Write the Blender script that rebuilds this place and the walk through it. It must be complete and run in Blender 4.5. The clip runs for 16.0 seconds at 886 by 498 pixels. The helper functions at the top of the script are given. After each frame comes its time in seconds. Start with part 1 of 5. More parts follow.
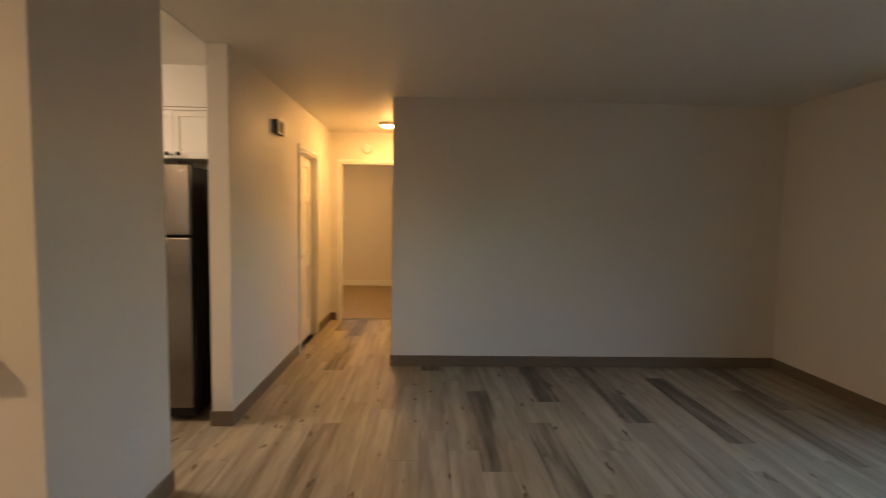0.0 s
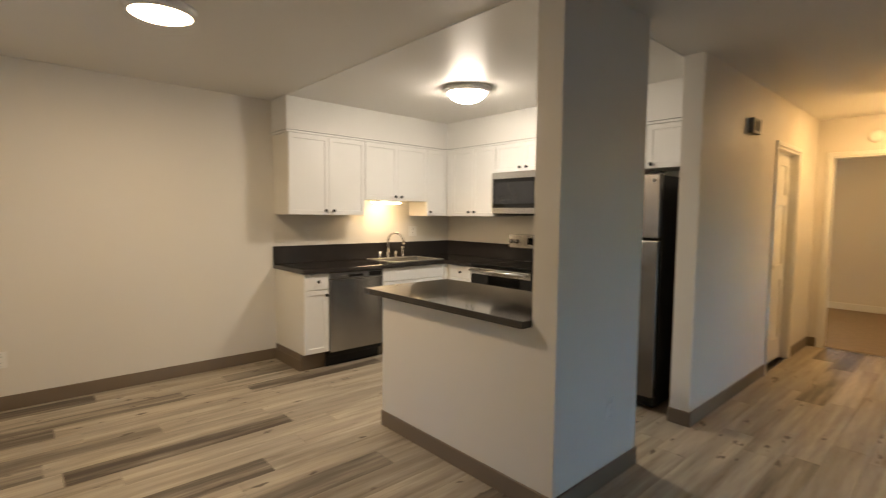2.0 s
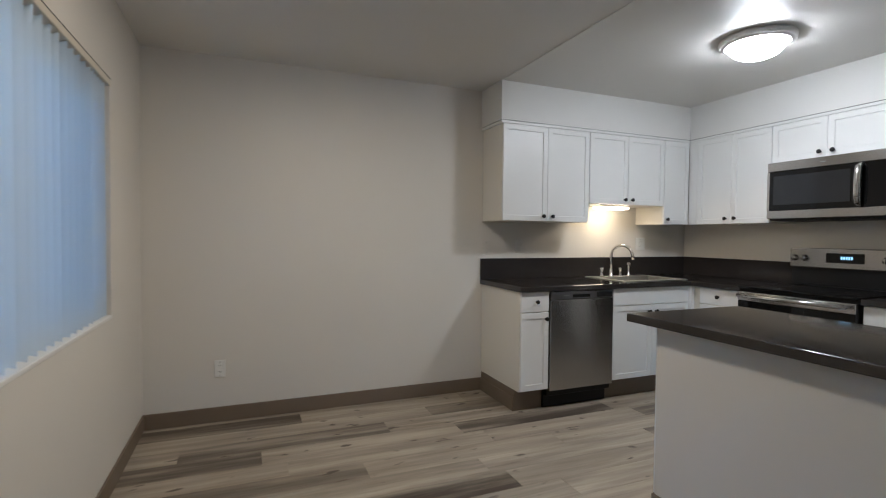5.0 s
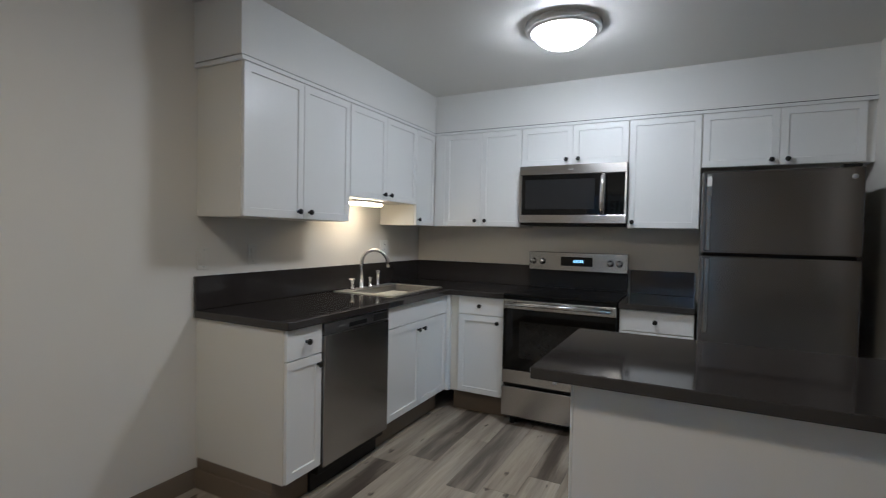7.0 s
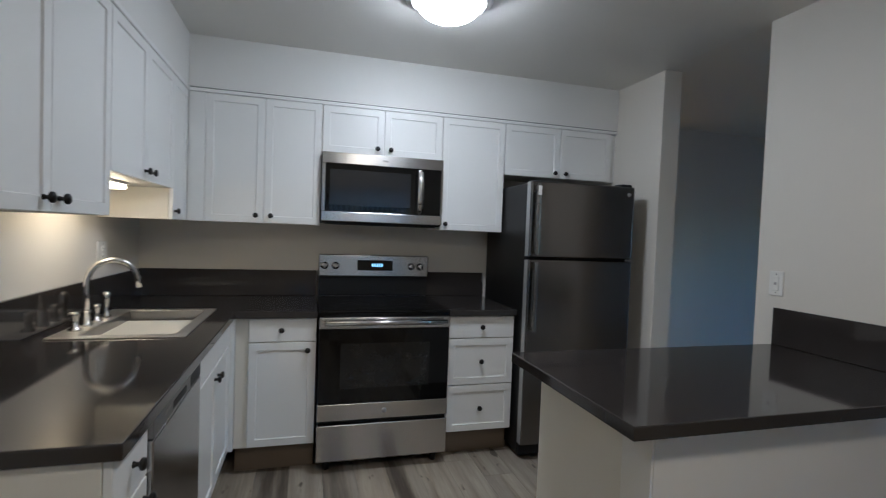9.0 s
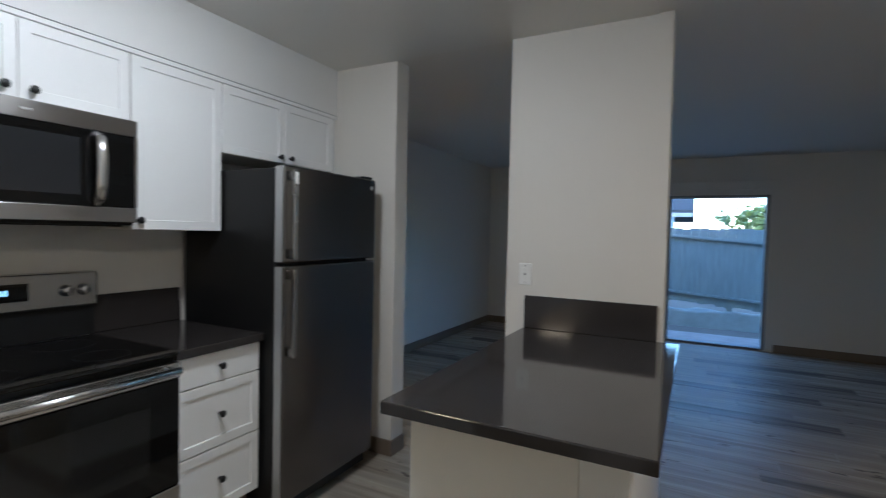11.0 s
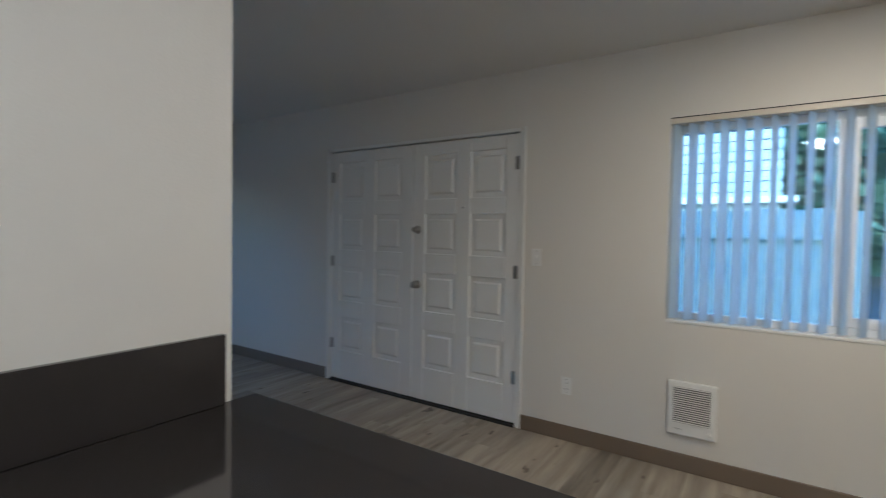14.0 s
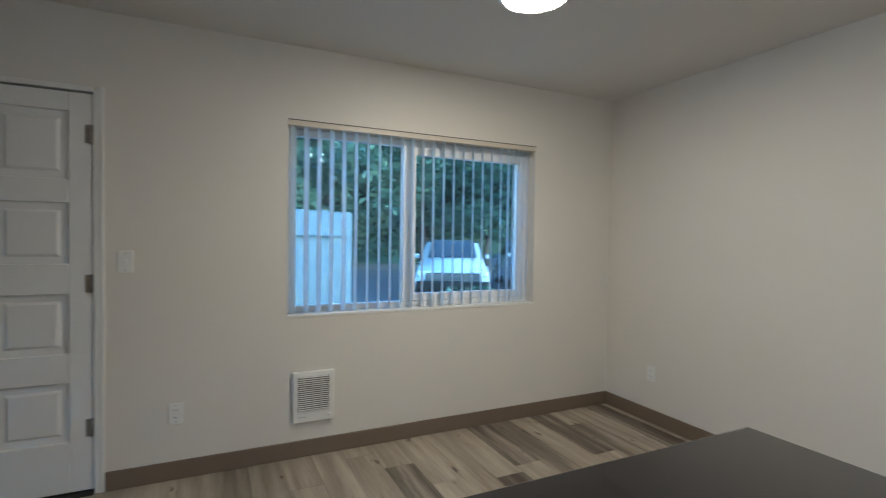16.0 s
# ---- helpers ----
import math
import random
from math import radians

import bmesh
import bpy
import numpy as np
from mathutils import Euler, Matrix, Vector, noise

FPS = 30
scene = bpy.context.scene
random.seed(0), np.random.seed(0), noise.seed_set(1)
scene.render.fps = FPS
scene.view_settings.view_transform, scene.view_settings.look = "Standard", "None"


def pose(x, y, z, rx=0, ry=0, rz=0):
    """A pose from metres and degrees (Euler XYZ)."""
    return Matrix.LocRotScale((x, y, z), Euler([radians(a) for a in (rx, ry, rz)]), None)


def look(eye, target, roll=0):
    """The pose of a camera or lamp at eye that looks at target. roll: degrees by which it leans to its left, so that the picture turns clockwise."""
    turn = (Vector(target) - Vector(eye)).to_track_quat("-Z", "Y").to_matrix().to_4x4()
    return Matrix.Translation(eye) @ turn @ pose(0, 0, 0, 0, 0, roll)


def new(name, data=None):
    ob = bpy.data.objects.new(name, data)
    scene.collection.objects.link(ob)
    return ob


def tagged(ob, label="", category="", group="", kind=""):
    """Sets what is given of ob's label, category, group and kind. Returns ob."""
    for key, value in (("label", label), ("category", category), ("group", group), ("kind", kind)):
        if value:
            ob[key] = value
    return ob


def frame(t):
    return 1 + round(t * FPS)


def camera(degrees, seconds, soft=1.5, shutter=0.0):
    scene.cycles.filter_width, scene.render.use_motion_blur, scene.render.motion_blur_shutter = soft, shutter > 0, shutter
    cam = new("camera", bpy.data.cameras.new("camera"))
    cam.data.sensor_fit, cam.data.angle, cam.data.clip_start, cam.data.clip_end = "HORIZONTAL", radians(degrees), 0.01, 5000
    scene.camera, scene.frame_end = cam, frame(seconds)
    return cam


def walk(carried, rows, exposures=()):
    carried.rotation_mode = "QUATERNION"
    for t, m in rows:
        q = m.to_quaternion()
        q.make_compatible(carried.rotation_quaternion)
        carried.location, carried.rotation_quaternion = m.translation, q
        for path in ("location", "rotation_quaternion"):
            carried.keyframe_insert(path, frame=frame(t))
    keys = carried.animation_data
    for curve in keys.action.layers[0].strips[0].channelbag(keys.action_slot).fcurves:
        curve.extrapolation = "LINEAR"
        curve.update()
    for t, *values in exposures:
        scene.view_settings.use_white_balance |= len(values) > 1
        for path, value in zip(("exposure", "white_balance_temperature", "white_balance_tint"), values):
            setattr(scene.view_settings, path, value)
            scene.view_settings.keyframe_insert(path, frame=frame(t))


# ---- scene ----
# camera: one wide lens, carried at chest height round the peninsula
cam = camera(85.0, 16.0, soft=1.1, shutter=0.4)
walk(cam, [
    (0.0, pose(4.527, -3.933, 1.412, 85.90, -0.99, -1.89)),
    (0.5, pose(4.564, -3.947, 1.407, 85.98, -0.64, 11.63)),
    (1.0, pose(4.539, -3.982, 1.400, 86.07, -0.46, 23.50)),
    (1.5, pose(4.525, -4.066, 1.409, 85.95, -0.50, 36.08)),
    (2.0, pose(4.506, -4.130, 1.395, 86.04, -0.56, 48.14)),
    (2.5, pose(4.523, -4.162, 1.390, 86.06, -0.57, 57.59)),
    (3.0, pose(4.551, -4.180, 1.364, 86.02, -0.87, 66.60)),
    (3.5, pose(4.620, -4.129, 1.368, 88.00, -0.48, 71.55)),
    (3.7, pose(4.524, -4.109, 1.348, 87.99, -0.15, 72.29)),
    (5.8, pose(3.037, -4.036, 1.263, 88.61, -0.81, 55.04)),
    (6.0, pose(2.922, -4.025, 1.271, 88.53, -0.87, 50.05)),
    (6.5, pose(2.604, -3.925, 1.321, 88.10, -1.04, 38.00)),
    (7.0, pose(2.229, -3.864, 1.323, 88.26, -1.14, 27.13)),
    (7.5, pose(1.901, -3.771, 1.340, 88.01, -1.24, 16.47)),
    (8.0, pose(1.554, -3.659, 1.357, 88.03, -1.36, 5.59)),
    (8.2, pose(1.440, -3.636, 1.372, 87.87, -1.64, 1.45)),
    (10.3, pose(0.615, -2.691, 1.380, 88.14, -1.37, -45.43)),
    (10.5, pose(0.622, -2.586, 1.390, 88.08, -1.28, -50.23)),
    (11.0, pose(0.640, -2.449, 1.407, 88.04, -1.23, -62.31)),
    (11.5, pose(0.812, -2.430, 1.399, 87.93, -0.95, -72.93)),
    (12.0, pose(1.069, -2.394, 1.403, 88.04, -0.96, -80.62)),
    (12.5, pose(1.299, -2.226, 1.400, 87.99, -0.92, -93.77)),
    (13.0, pose(1.551, -2.009, 1.357, 88.04, -0.99, -111.38)),
    (13.5, pose(1.783, -1.782, 1.349, 88.13, -1.04, -127.69)),
    (14.0, pose(2.021, -1.626, 1.338, 88.12, -1.01, -145.95)),
    (14.5, pose(2.279, -1.651, 1.333, 88.20, -0.96, -163.92)),
    (15.0, pose(2.555, -1.690, 1.341, 88.35, -1.01, -180.25)),
    (15.5, pose(2.800, -1.718, 1.344, 88.36, -0.92, -193.78)),
    (16.0, pose(2.910, -1.701, 1.340, 88.56, -0.86, -205.51)),
], exposures=[
    (0.0, 4.56, 10000, 25), (1.0, 4.5, 8400, 17), (2.0, 4.40, 7100, 14), (2.5, 4.34, 6500, 13), (3.0, 4.22, 6150, 12), (3.5, 4.15, 5750, 12), (6.0, 3.75, 5200, 11), (8.0, 3.6, 5000, 10), (11.0, 3.78, 5100, 10), (12.0, 3.97, 5130, 10), (13.0, 4.03, 5150, 10), (16.0, 4.1, 5150, 8),
])

# ---- world and large lights: a dim overcast afternoon outside, ceiling lamps inside ----
world = bpy.data.worlds.new("world")
scene.world = world
world.use_nodes = True
wn = world.node_tree
sky = wn.nodes.new("ShaderNodeTexSky")
sky.sky_type = "NISHITA"
sky.sun_disc = False
sky.sun_elevation = radians(14)
sky.sun_rotation = radians(310)
sky.air_density = 1.0
sky.dust_density = 0.3
sky.ozone_density = 2.9
bg = wn.nodes["Background"]
bg.inputs[1].default_value = 0.102
wn.links.new(sky.outputs[0], bg.inputs[0])

sun_data = bpy.data.lights.new("sun", "SUN")
sun_data.energy = 0.08
sun_data.angle = radians(20)
sun_data.color = (1.0, 0.95, 0.88)
sun_lamp = new("sun", sun_data)
sun_lamp.matrix_world = look((0, 0, 20), (6.1, -5.1, 18))

KITCHEN_LAMP, DINING_LAMP, HALL_LAMP, SINK_LAMP = 5.0, 7.2, 17.0, 1.6


# ---- materials ----
def nodes_of(m):
    m.use_nodes = True
    return m.node_tree, m.node_tree.nodes["Principled BSDF"]


def surface(name, colour, rough=0.5, metal=0.0, vary=0.06, scale=6.0, fine=120.0, bump=0.05, stretch=(1, 1, 1),
            spec=0.5, dist=0.002, coat=0.0, wear=0.07, brushed=0.0):
    """Paint, plastic, stone or metal with cloudy and fine variation in colour, gloss and relief."""
    m = bpy.data.materials.new(name)
    nt, p = nodes_of(m)
    add = nt.nodes.new
    co = add("ShaderNodeTexCoord")
    mp = add("ShaderNodeMapping")
    mp.inputs["Scale"].default_value = stretch
    nt.links.new(co.outputs["Object"], mp.inputs[0])
    big, small = add("ShaderNodeTexNoise"), add("ShaderNodeTexNoise")
    big.inputs["Scale"].default_value, small.inputs["Scale"].default_value = scale, fine
    big.inputs["Detail"].default_value = 5
    for n in (big, small):
        nt.links.new(mp.outputs[0], n.inputs["Vector"])
    mx = add("ShaderNodeMixRGB")
    mx.blend_type = "MIX"
    c = Vector(colour)
    mx.inputs[1].default_value = (*(c * (1 - vary)), 1)
    mx.inputs[2].default_value = (*(c * (1 + vary)), 1)
    half = add("ShaderNodeMath")
    half.operation = "MULTIPLY_ADD"
    half.inputs[1].default_value = 0.35
    nt.links.new(small.outputs[0], half.inputs[0])
    sc = add("ShaderNodeMath")
    sc.operation = "MULTIPLY"
    sc.inputs[1].default_value = 0.65
    nt.links.new(big.outputs[0], sc.inputs[0])
    nt.links.new(sc.outputs[0], half.inputs[2])
    nt.links.new(half.outputs[0], mx.inputs[0])
    nt.links.new(mx.outputs[0], p.inputs["Base Color"])
    rg = add("ShaderNodeMapRange")
    rg.inputs["To Min"].default_value, rg.inputs["To Max"].default_value = max(rough - wear, 0.02), min(rough + wear, 1)
    nt.links.new(big.outputs[0], rg.inputs[0])
    nt.links.new(rg.outputs[0], p.inputs["Roughness"])
    p.inputs["Metallic"].default_value = metal
    p.inputs["Specular IOR Level"].default_value = spec
    p.inputs["Coat Weight"].default_value = coat
    if brushed:
        tg = add("ShaderNodeTangent")
        tg.direction_type, tg.axis = "RADIAL", "Z"
        nt.links.new(tg.outputs[0], p.inputs["Tangent"])
        p.inputs["Anisotropic"].default_value = brushed
        p.inputs["Anisotropic Rotation"].default_value = 0.25
    if bump:
        b = add("ShaderNodeBump")
        b.inputs["Strength"].default_value, b.inputs["Distance"].default_value = bump, dist
        nt.links.new(small.outputs[0], b.inputs["Height"])
        nt.links.new(b.outputs[0], p.inputs["Normal"])
    return m


def glowing(name, colour, strength):
    m = bpy.data.materials.new(name)
    nt, p = nodes_of(m)
    p.inputs["Base Color"].default_value = (0.8, 0.8, 0.8, 1)
    p.inputs["Emission Color"].default_value = (*colour, 1)
    p.inputs["Emission Strength"].default_value = strength
    return m


def pane_glass(name, tint):
    m = bpy.data.materials.new(name)
    m.use_nodes = True
    nt = m.node_tree
    out = nt.nodes["Material Output"]
    nt.nodes.remove(nt.nodes["Principled BSDF"])
    tr, gl = nt.nodes.new("ShaderNodeBsdfTransparent"), nt.nodes.new("ShaderNodeBsdfGlossy")
    tr.inputs[0].default_value = (*tint, 1)
    gl.inputs["Roughness"].default_value = 0.01
    fr, mix = nt.nodes.new("ShaderNodeFresnel"), nt.nodes.new("ShaderNodeMixShader")
    fr.inputs[0].default_value = 1.5
    nt.links.new(fr.outputs[0], mix.inputs[0])
    nt.links.new(tr.outputs[0], mix.inputs[1])
    nt.links.new(gl.outputs[0], mix.inputs[2])
    nt.links.new(mix.outputs[0], out.inputs[0])
    return m


def see_through(name, colour, share):
    """Thin white plastic that lets some light pass."""
    m = bpy.data.materials.new(name)
    nt, p = nodes_of(m)
    p.inputs["Base Color"].default_value = (*colour, 1)
    p.inputs["Roughness"].default_value = 0.5
    tl, mix = nt.nodes.new("ShaderNodeBsdfTranslucent"), nt.nodes.new("ShaderNodeMixShader")
    tl.inputs[0].default_value = (*colour, 1)
    mix.inputs[0].default_value = share
    nt.links.new(p.outputs[0], mix.inputs[1])
    nt.links.new(tl.outputs[0], mix.inputs[2])
    nt.links.new(mix.outputs[0], nt.nodes["Material Output"].inputs[0])
    return m


def plank_wood(name, shade, smoke):
    """Greyed oak vinyl planks with fine grain and small knots; smoke is how much of the long dark bands shows."""
    m = bpy.data.materials.new(name)
    nt, p = nodes_of(m)
    add, link = nt.nodes.new, nt.links.new
    co, info = add("ShaderNodeTexCoord"), add("ShaderNodeObjectInfo")
    shift = add("ShaderNodeVectorMath")
    shift.operation = "MULTIPLY_ADD"
    comb = add("ShaderNodeCombineXYZ")
    for i in range(3):
        link(info.outputs["Random"], comb.inputs[i])
    link(comb.outputs[0], shift.inputs[0])
    shift.inputs[1].default_value = (37.0, 91.0, 13.0)
    link(co.outputs["Object"], shift.inputs[2])

    def stretched(sx, sy, detail, rough=0.55):
        mp, n = add("ShaderNodeMapping"), add("ShaderNodeTexNoise")
        mp.inputs["Scale"].default_value = (sx, sy, 1)
        link(shift.outputs[0], mp.inputs[0])
        link(mp.outputs[0], n.inputs["Vector"])
        n.inputs["Scale"].default_value, n.inputs["Detail"].default_value = 1.0, detail
        n.inputs["Roughness"].default_value = rough
        return n.outputs[0]
    grain, band, knot, streak = stretched(95, 5.0, 6, 0.6), stretched(11, 0.85, 5, 0.58), stretched(15, 5, 2), stretched(19, 1.25, 6, 0.62)

    def ramp(src, stops):
        r = add("ShaderNodeValToRGB")
        while len(r.color_ramp.elements) < len(stops):
            r.color_ramp.elements.new(0.5)
        for e, (pos, col) in zip(r.color_ramp.elements, stops):
            e.position, e.color = pos, (*col, 1)
        link(src, r.inputs[0])
        return r.outputs[0]
    tone = ramp(info.outputs["Random"], [(pos, tuple(shade * v for v in col)) for pos, col in ((0.0, (0.415, 0.362, 0.285)), (0.25, (0.462, 0.406, 0.322)), (0.5, (0.432, 0.380, 0.300)), (0.75, (0.476, 0.420, 0.334)), (1.0, (0.425, 0.368, 0.288)))])
    pick = ramp(info.outputs["Random"], [(0.0, (0.6 * smoke,) * 3), (0.5, (smoke,) * 3), (1.0, (0.8 * smoke,) * 3)])
    dark = ramp(band, [(0.40, (0.0, 0.0, 0.0)), (0.50, (0.6, 0.6, 0.6)), (0.60, (1, 1, 1))])
    both = add("ShaderNodeMath")
    both.operation = "MULTIPLY"
    link(pick, both.inputs[0])
    link(dark, both.inputs[1])
    m1 = add("ShaderNodeMixRGB")
    link(both.outputs[0], m1.inputs[0])
    link(tone, m1.inputs[1])
    m1.inputs[2].default_value = (0.070, 0.054, 0.041, 1)
    m2 = add("ShaderNodeMixRGB")
    m2.blend_type = "MULTIPLY"
    m2.inputs[0].default_value = 0.75
    link(m1.outputs[0], m2.inputs[1])
    link(ramp(grain, [(0.25, (0.80, 0.78, 0.75)), (0.5, (0.97, 0.96, 0.96)), (0.75, (1.07, 1.06, 1.05))]), m2.inputs[2])
    m2b = add("ShaderNodeMixRGB")
    m2b.blend_type = "MULTIPLY"
    m2b.inputs[0].default_value = 0.9
    link(m2.outputs[0], m2b.inputs[1])
    link(ramp(streak, [(0.28, (0.56, 0.51, 0.45)), (0.40, (0.87, 0.85, 0.82)), (0.60, (1.06, 1.06, 1.05))]), m2b.inputs[2])
    m3 = add("ShaderNodeMixRGB")
    link(ramp(knot, [(0.0, (1, 1, 1)), (0.275, (0.85, 0.85, 0.85)), (0.325, (0, 0, 0))]), m3.inputs[0])
    link(m2b.outputs[0], m3.inputs[1])
    m3.inputs[2].default_value = (0.07, 0.05, 0.037, 1)
    link(m3.outputs[0], p.inputs["Base Color"])
    p.inputs["Roughness"].default_value = 0.50
    p.inputs["Specular IOR Level"].default_value = 0.35
    b = add("ShaderNodeBump")
    b.inputs["Strength"].default_value, b.inputs["Distance"].default_value = 0.25, 0.001
    link(grain, b.inputs["Height"])
    link(b.outputs[0], p.inputs["Normal"])
    return m


WALL = surface("wall_paint", (0.70, 0.665, 0.60), 0.55, vary=0.03, scale=1.6, fine=170, bump=0.22, dist=0.0015)
CEIL = surface("ceiling_paint", (0.72, 0.70, 0.655), 0.55, vary=0.03, scale=1.2, fine=110, bump=0.3, dist=0.002)
KCEIL = surface("kitchen_ceiling_paint", (0.725, 0.712, 0.672), 0.42, vary=0.03, scale=1.2, fine=60, bump=0.10, dist=0.002)
SOFFIT = surface("white_soffit_paint", (0.77, 0.765, 0.735), 0.5, vary=0.03, scale=1.6, fine=170, bump=0.18, dist=0.0015)
WHITE = surface("white_trim_paint", (0.76, 0.75, 0.71), 0.42, vary=0.025, scale=3, fine=90, bump=0.04)
CAB = surface("white_cabinet_paint", (0.80, 0.80, 0.78), 0.36, vary=0.02, scale=3, fine=140, bump=0.03)
# side laminate, its colour yellowed to carry the dining lamp's warm light
CARC = surface("lamp_yellowed_side_laminate", (0.75, 0.72, 0.64), 0.42, vary=0.02, scale=3, fine=140, bump=0.03)
BASE = surface("taupe_rubber_base", (0.176, 0.134, 0.093), 0.48, vary=0.1, scale=4, fine=90, bump=0.05)
COUNTER = surface("charcoal_counter", (0.033, 0.029, 0.027), 0.075, vary=0.14, scale=9, fine=260, bump=0.0, spec=0.55, wear=0.02)
STEEL = surface("brushed_steel", (0.52, 0.51, 0.49), 0.27, metal=1.0, vary=0.03, scale=2, fine=60, bump=0.0, wear=0.03)
STEELH = surface("brushed_steel_level", (0.55, 0.535, 0.515), 0.24, brushed=0.7, metal=1.0, vary=0.04, scale=2, fine=40, bump=0.0, wear=0.03)
SLATE = surface("dark_brushed_steel", (0.205, 0.194, 0.186), 0.25, brushed=0.75, metal=1.0, vary=0.03, scale=1.5, fine=40, bump=0.0, wear=0.02)
DWSTEEL = surface("dishwasher_steel", (0.30, 0.293, 0.286), 0.30, metal=1.0, vary=0.03, scale=1.5, fine=40, bump=0.0, wear=0.02)
DWDOOR = surface("dishwasher_door_steel", (0.42, 0.41, 0.40), 0.22, brushed=0.75, metal=1.0, vary=0.03, scale=1.5, fine=40, bump=0.0, wear=0.02)
DARKBAR = surface("dark_steel_handle", (0.32, 0.31, 0.30), 0.26, metal=1.0, vary=0.03, bump=0.0)
HANDLE = surface("satin_steel_handle", (0.55, 0.54, 0.52), 0.24, metal=1.0, vary=0.03, bump=0.0)
CHROME = surface("satin_nickel", (0.62, 0.60, 0.56), 0.18, metal=1.0, vary=0.04, bump=0.0)
BLACKGLASS = surface("black_glass", (0.005, 0.005, 0.005), 0.04, vary=0.1, bump=0.0, spec=0.36, wear=0.015)
MWGLASS = surface("microwave_window", (0.018, 0.019, 0.021), 0.10, vary=0.1, bump=0.0, spec=0.6)
BLACK = surface("black_plastic", (0.009, 0.009, 0.009), 0.42, vary=0.15, bump=0.03, spec=0.3)
KNOB = surface("black_knob_metal", (0.012, 0.011, 0.010), 0.3, metal=0.3, vary=0.2, bump=0.0)
PLASTIC = surface("white_plastic", (0.78, 0.77, 0.73), 0.35, vary=0.02, bump=0.0)
CHIME = surface("grey_chime_plastic", (0.16, 0.155, 0.15), 0.5, vary=0.06, bump=0.0)
HINGE = surface("brushed_nickel_hinge", (0.30, 0.285, 0.26), 0.4, metal=0.8, vary=0.1, bump=0.02)
# near-black: painted shade in gaps, and dark fittings such as slots and threshold
DARKGAP = surface("gap_shade_and_dark_parts", (0.02, 0.019, 0.018), 0.7, vary=0.2, bump=0.0)
NICKEL = surface("satin_nickel_lamp_ring", (0.80, 0.79, 0.77), 0.35, metal=0.1, vary=0.04, bump=0.0)
GREYMETAL = surface("grey_painted_metal", (0.40, 0.39, 0.37), 0.4, metal=0.4, vary=0.06, bump=0.02)
CARPET = surface("beige_carpet", (0.30, 0.235, 0.17), 0.95, vary=0.22, scale=14, fine=420, bump=0.9, dist=0.006, spec=0.1)
VINYL = surface("white_vinyl_frame", (0.80, 0.80, 0.80), 0.35, vary=0.02, bump=0.0)
ALU = surface("bronze_grey_aluminium", (0.24, 0.245, 0.25), 0.4, metal=0.7, vary=0.06, bump=0.02)
VANE = see_through("blind_vane_plastic", (0.84, 0.905, 0.965), 0.8)
GLASS = pane_glass("window_glass", (0.88, 0.972, 0.965))
PLANK = plank_wood("greyed_oak_plank", 0.96, 0.42)
SMOKED = plank_wood("smoky_oak_plank", 0.70, 1.0)
FENCE = surface("weathered_fence_wood", (0.165, 0.185, 0.175), 0.85, vary=0.65, scale=4, fine=60, bump=0.6, stretch=(6, 6, 0.6), dist=0.004)
PANELWOOD = surface("blue_grey_stained_wood", (0.18, 0.235, 0.255), 0.75, vary=0.12, scale=3, fine=60, bump=0.3, stretch=(6, 6, 0.6), dist=0.003)
PAINTED = surface("overpainted_plate", (0.70, 0.67, 0.61), 0.5, vary=0.02, bump=0.0)
SINKRIM = surface("sink_rim_steel", (0.62, 0.60, 0.57), 0.42, metal=1.0, vary=0.04, bump=0.0)
SINKSTEEL = surface("sink_basin_steel", (0.36, 0.35, 0.335), 0.36, metal=1.0, vary=0.05, bump=0.0)
SIDING = surface("painted_siding", (0.46, 0.51, 0.53), 0.7, vary=0.08, scale=3, fine=60, bump=0.2)
PATIO = surface("patio_slab_with_litter", (0.34, 0.29, 0.26), 0.9, vary=0.45, scale=7, fine=60, bump=0.5, dist=0.004)
CONCRETE = surface("weathered_concrete", (0.26, 0.27, 0.25), 0.9, vary=0.50, scale=5, fine=70, bump=0.5, dist=0.004)
GROUND = surface("bark_and_gravel_ground", (0.16, 0.135, 0.11), 0.95, vary=0.35, scale=0.6, fine=26, bump=0.9, dist=0.02)
ASPHALT = surface("asphalt", (0.055, 0.055, 0.058), 0.85, vary=0.25, scale=0.8, fine=90, bump=0.6, dist=0.006)
BARK = surface("tree_bark", (0.09, 0.068, 0.05), 0.9, vary=0.3, scale=6, fine=40, bump=0.9, stretch=(3, 3, 0.6), dist=0.02)
LEAF = surface("dark_green_leaf", (0.10, 0.175, 0.12), 0.55, vary=0.45, scale=2, fine=20, bump=0.0)
LEAF2 = surface("yellow_green_leaf", (0.16, 0.19, 0.045), 0.55, vary=0.4, scale=2, fine=20, bump=0.0)
ROOF = surface("dark_roof_shingle", (0.06, 0.058, 0.058), 0.9, vary=0.25, scale=3, fine=40, bump=0.7, dist=0.01)
CARPAINT = surface("pale_car_paint", (0.38, 0.40, 0.41), 0.18, vary=0.02, bump=0.0, coat=0.6)
CARPAINT2 = surface("silver_car_paint", (0.42, 0.44, 0.46), 0.22, metal=0.4, vary=0.03, bump=0.0, coat=0.6)
TYRE = surface("tyre_rubber", (0.02, 0.02, 0.02), 0.8, vary=0.2, bump=0.1)
CARGLASS = surface("car_glass", (0.015, 0.018, 0.02), 0.05, vary=0.05, bump=0.0, spec=0.7)
HEADLIGHT = surface("headlight_lens", (0.7, 0.72, 0.74), 0.08, vary=0.05, bump=0.0, spec=0.7)
GLOW_KITCHEN = glowing("kitchen_lamp_glass", (1.0, 0.92, 0.80), KITCHEN_LAMP)
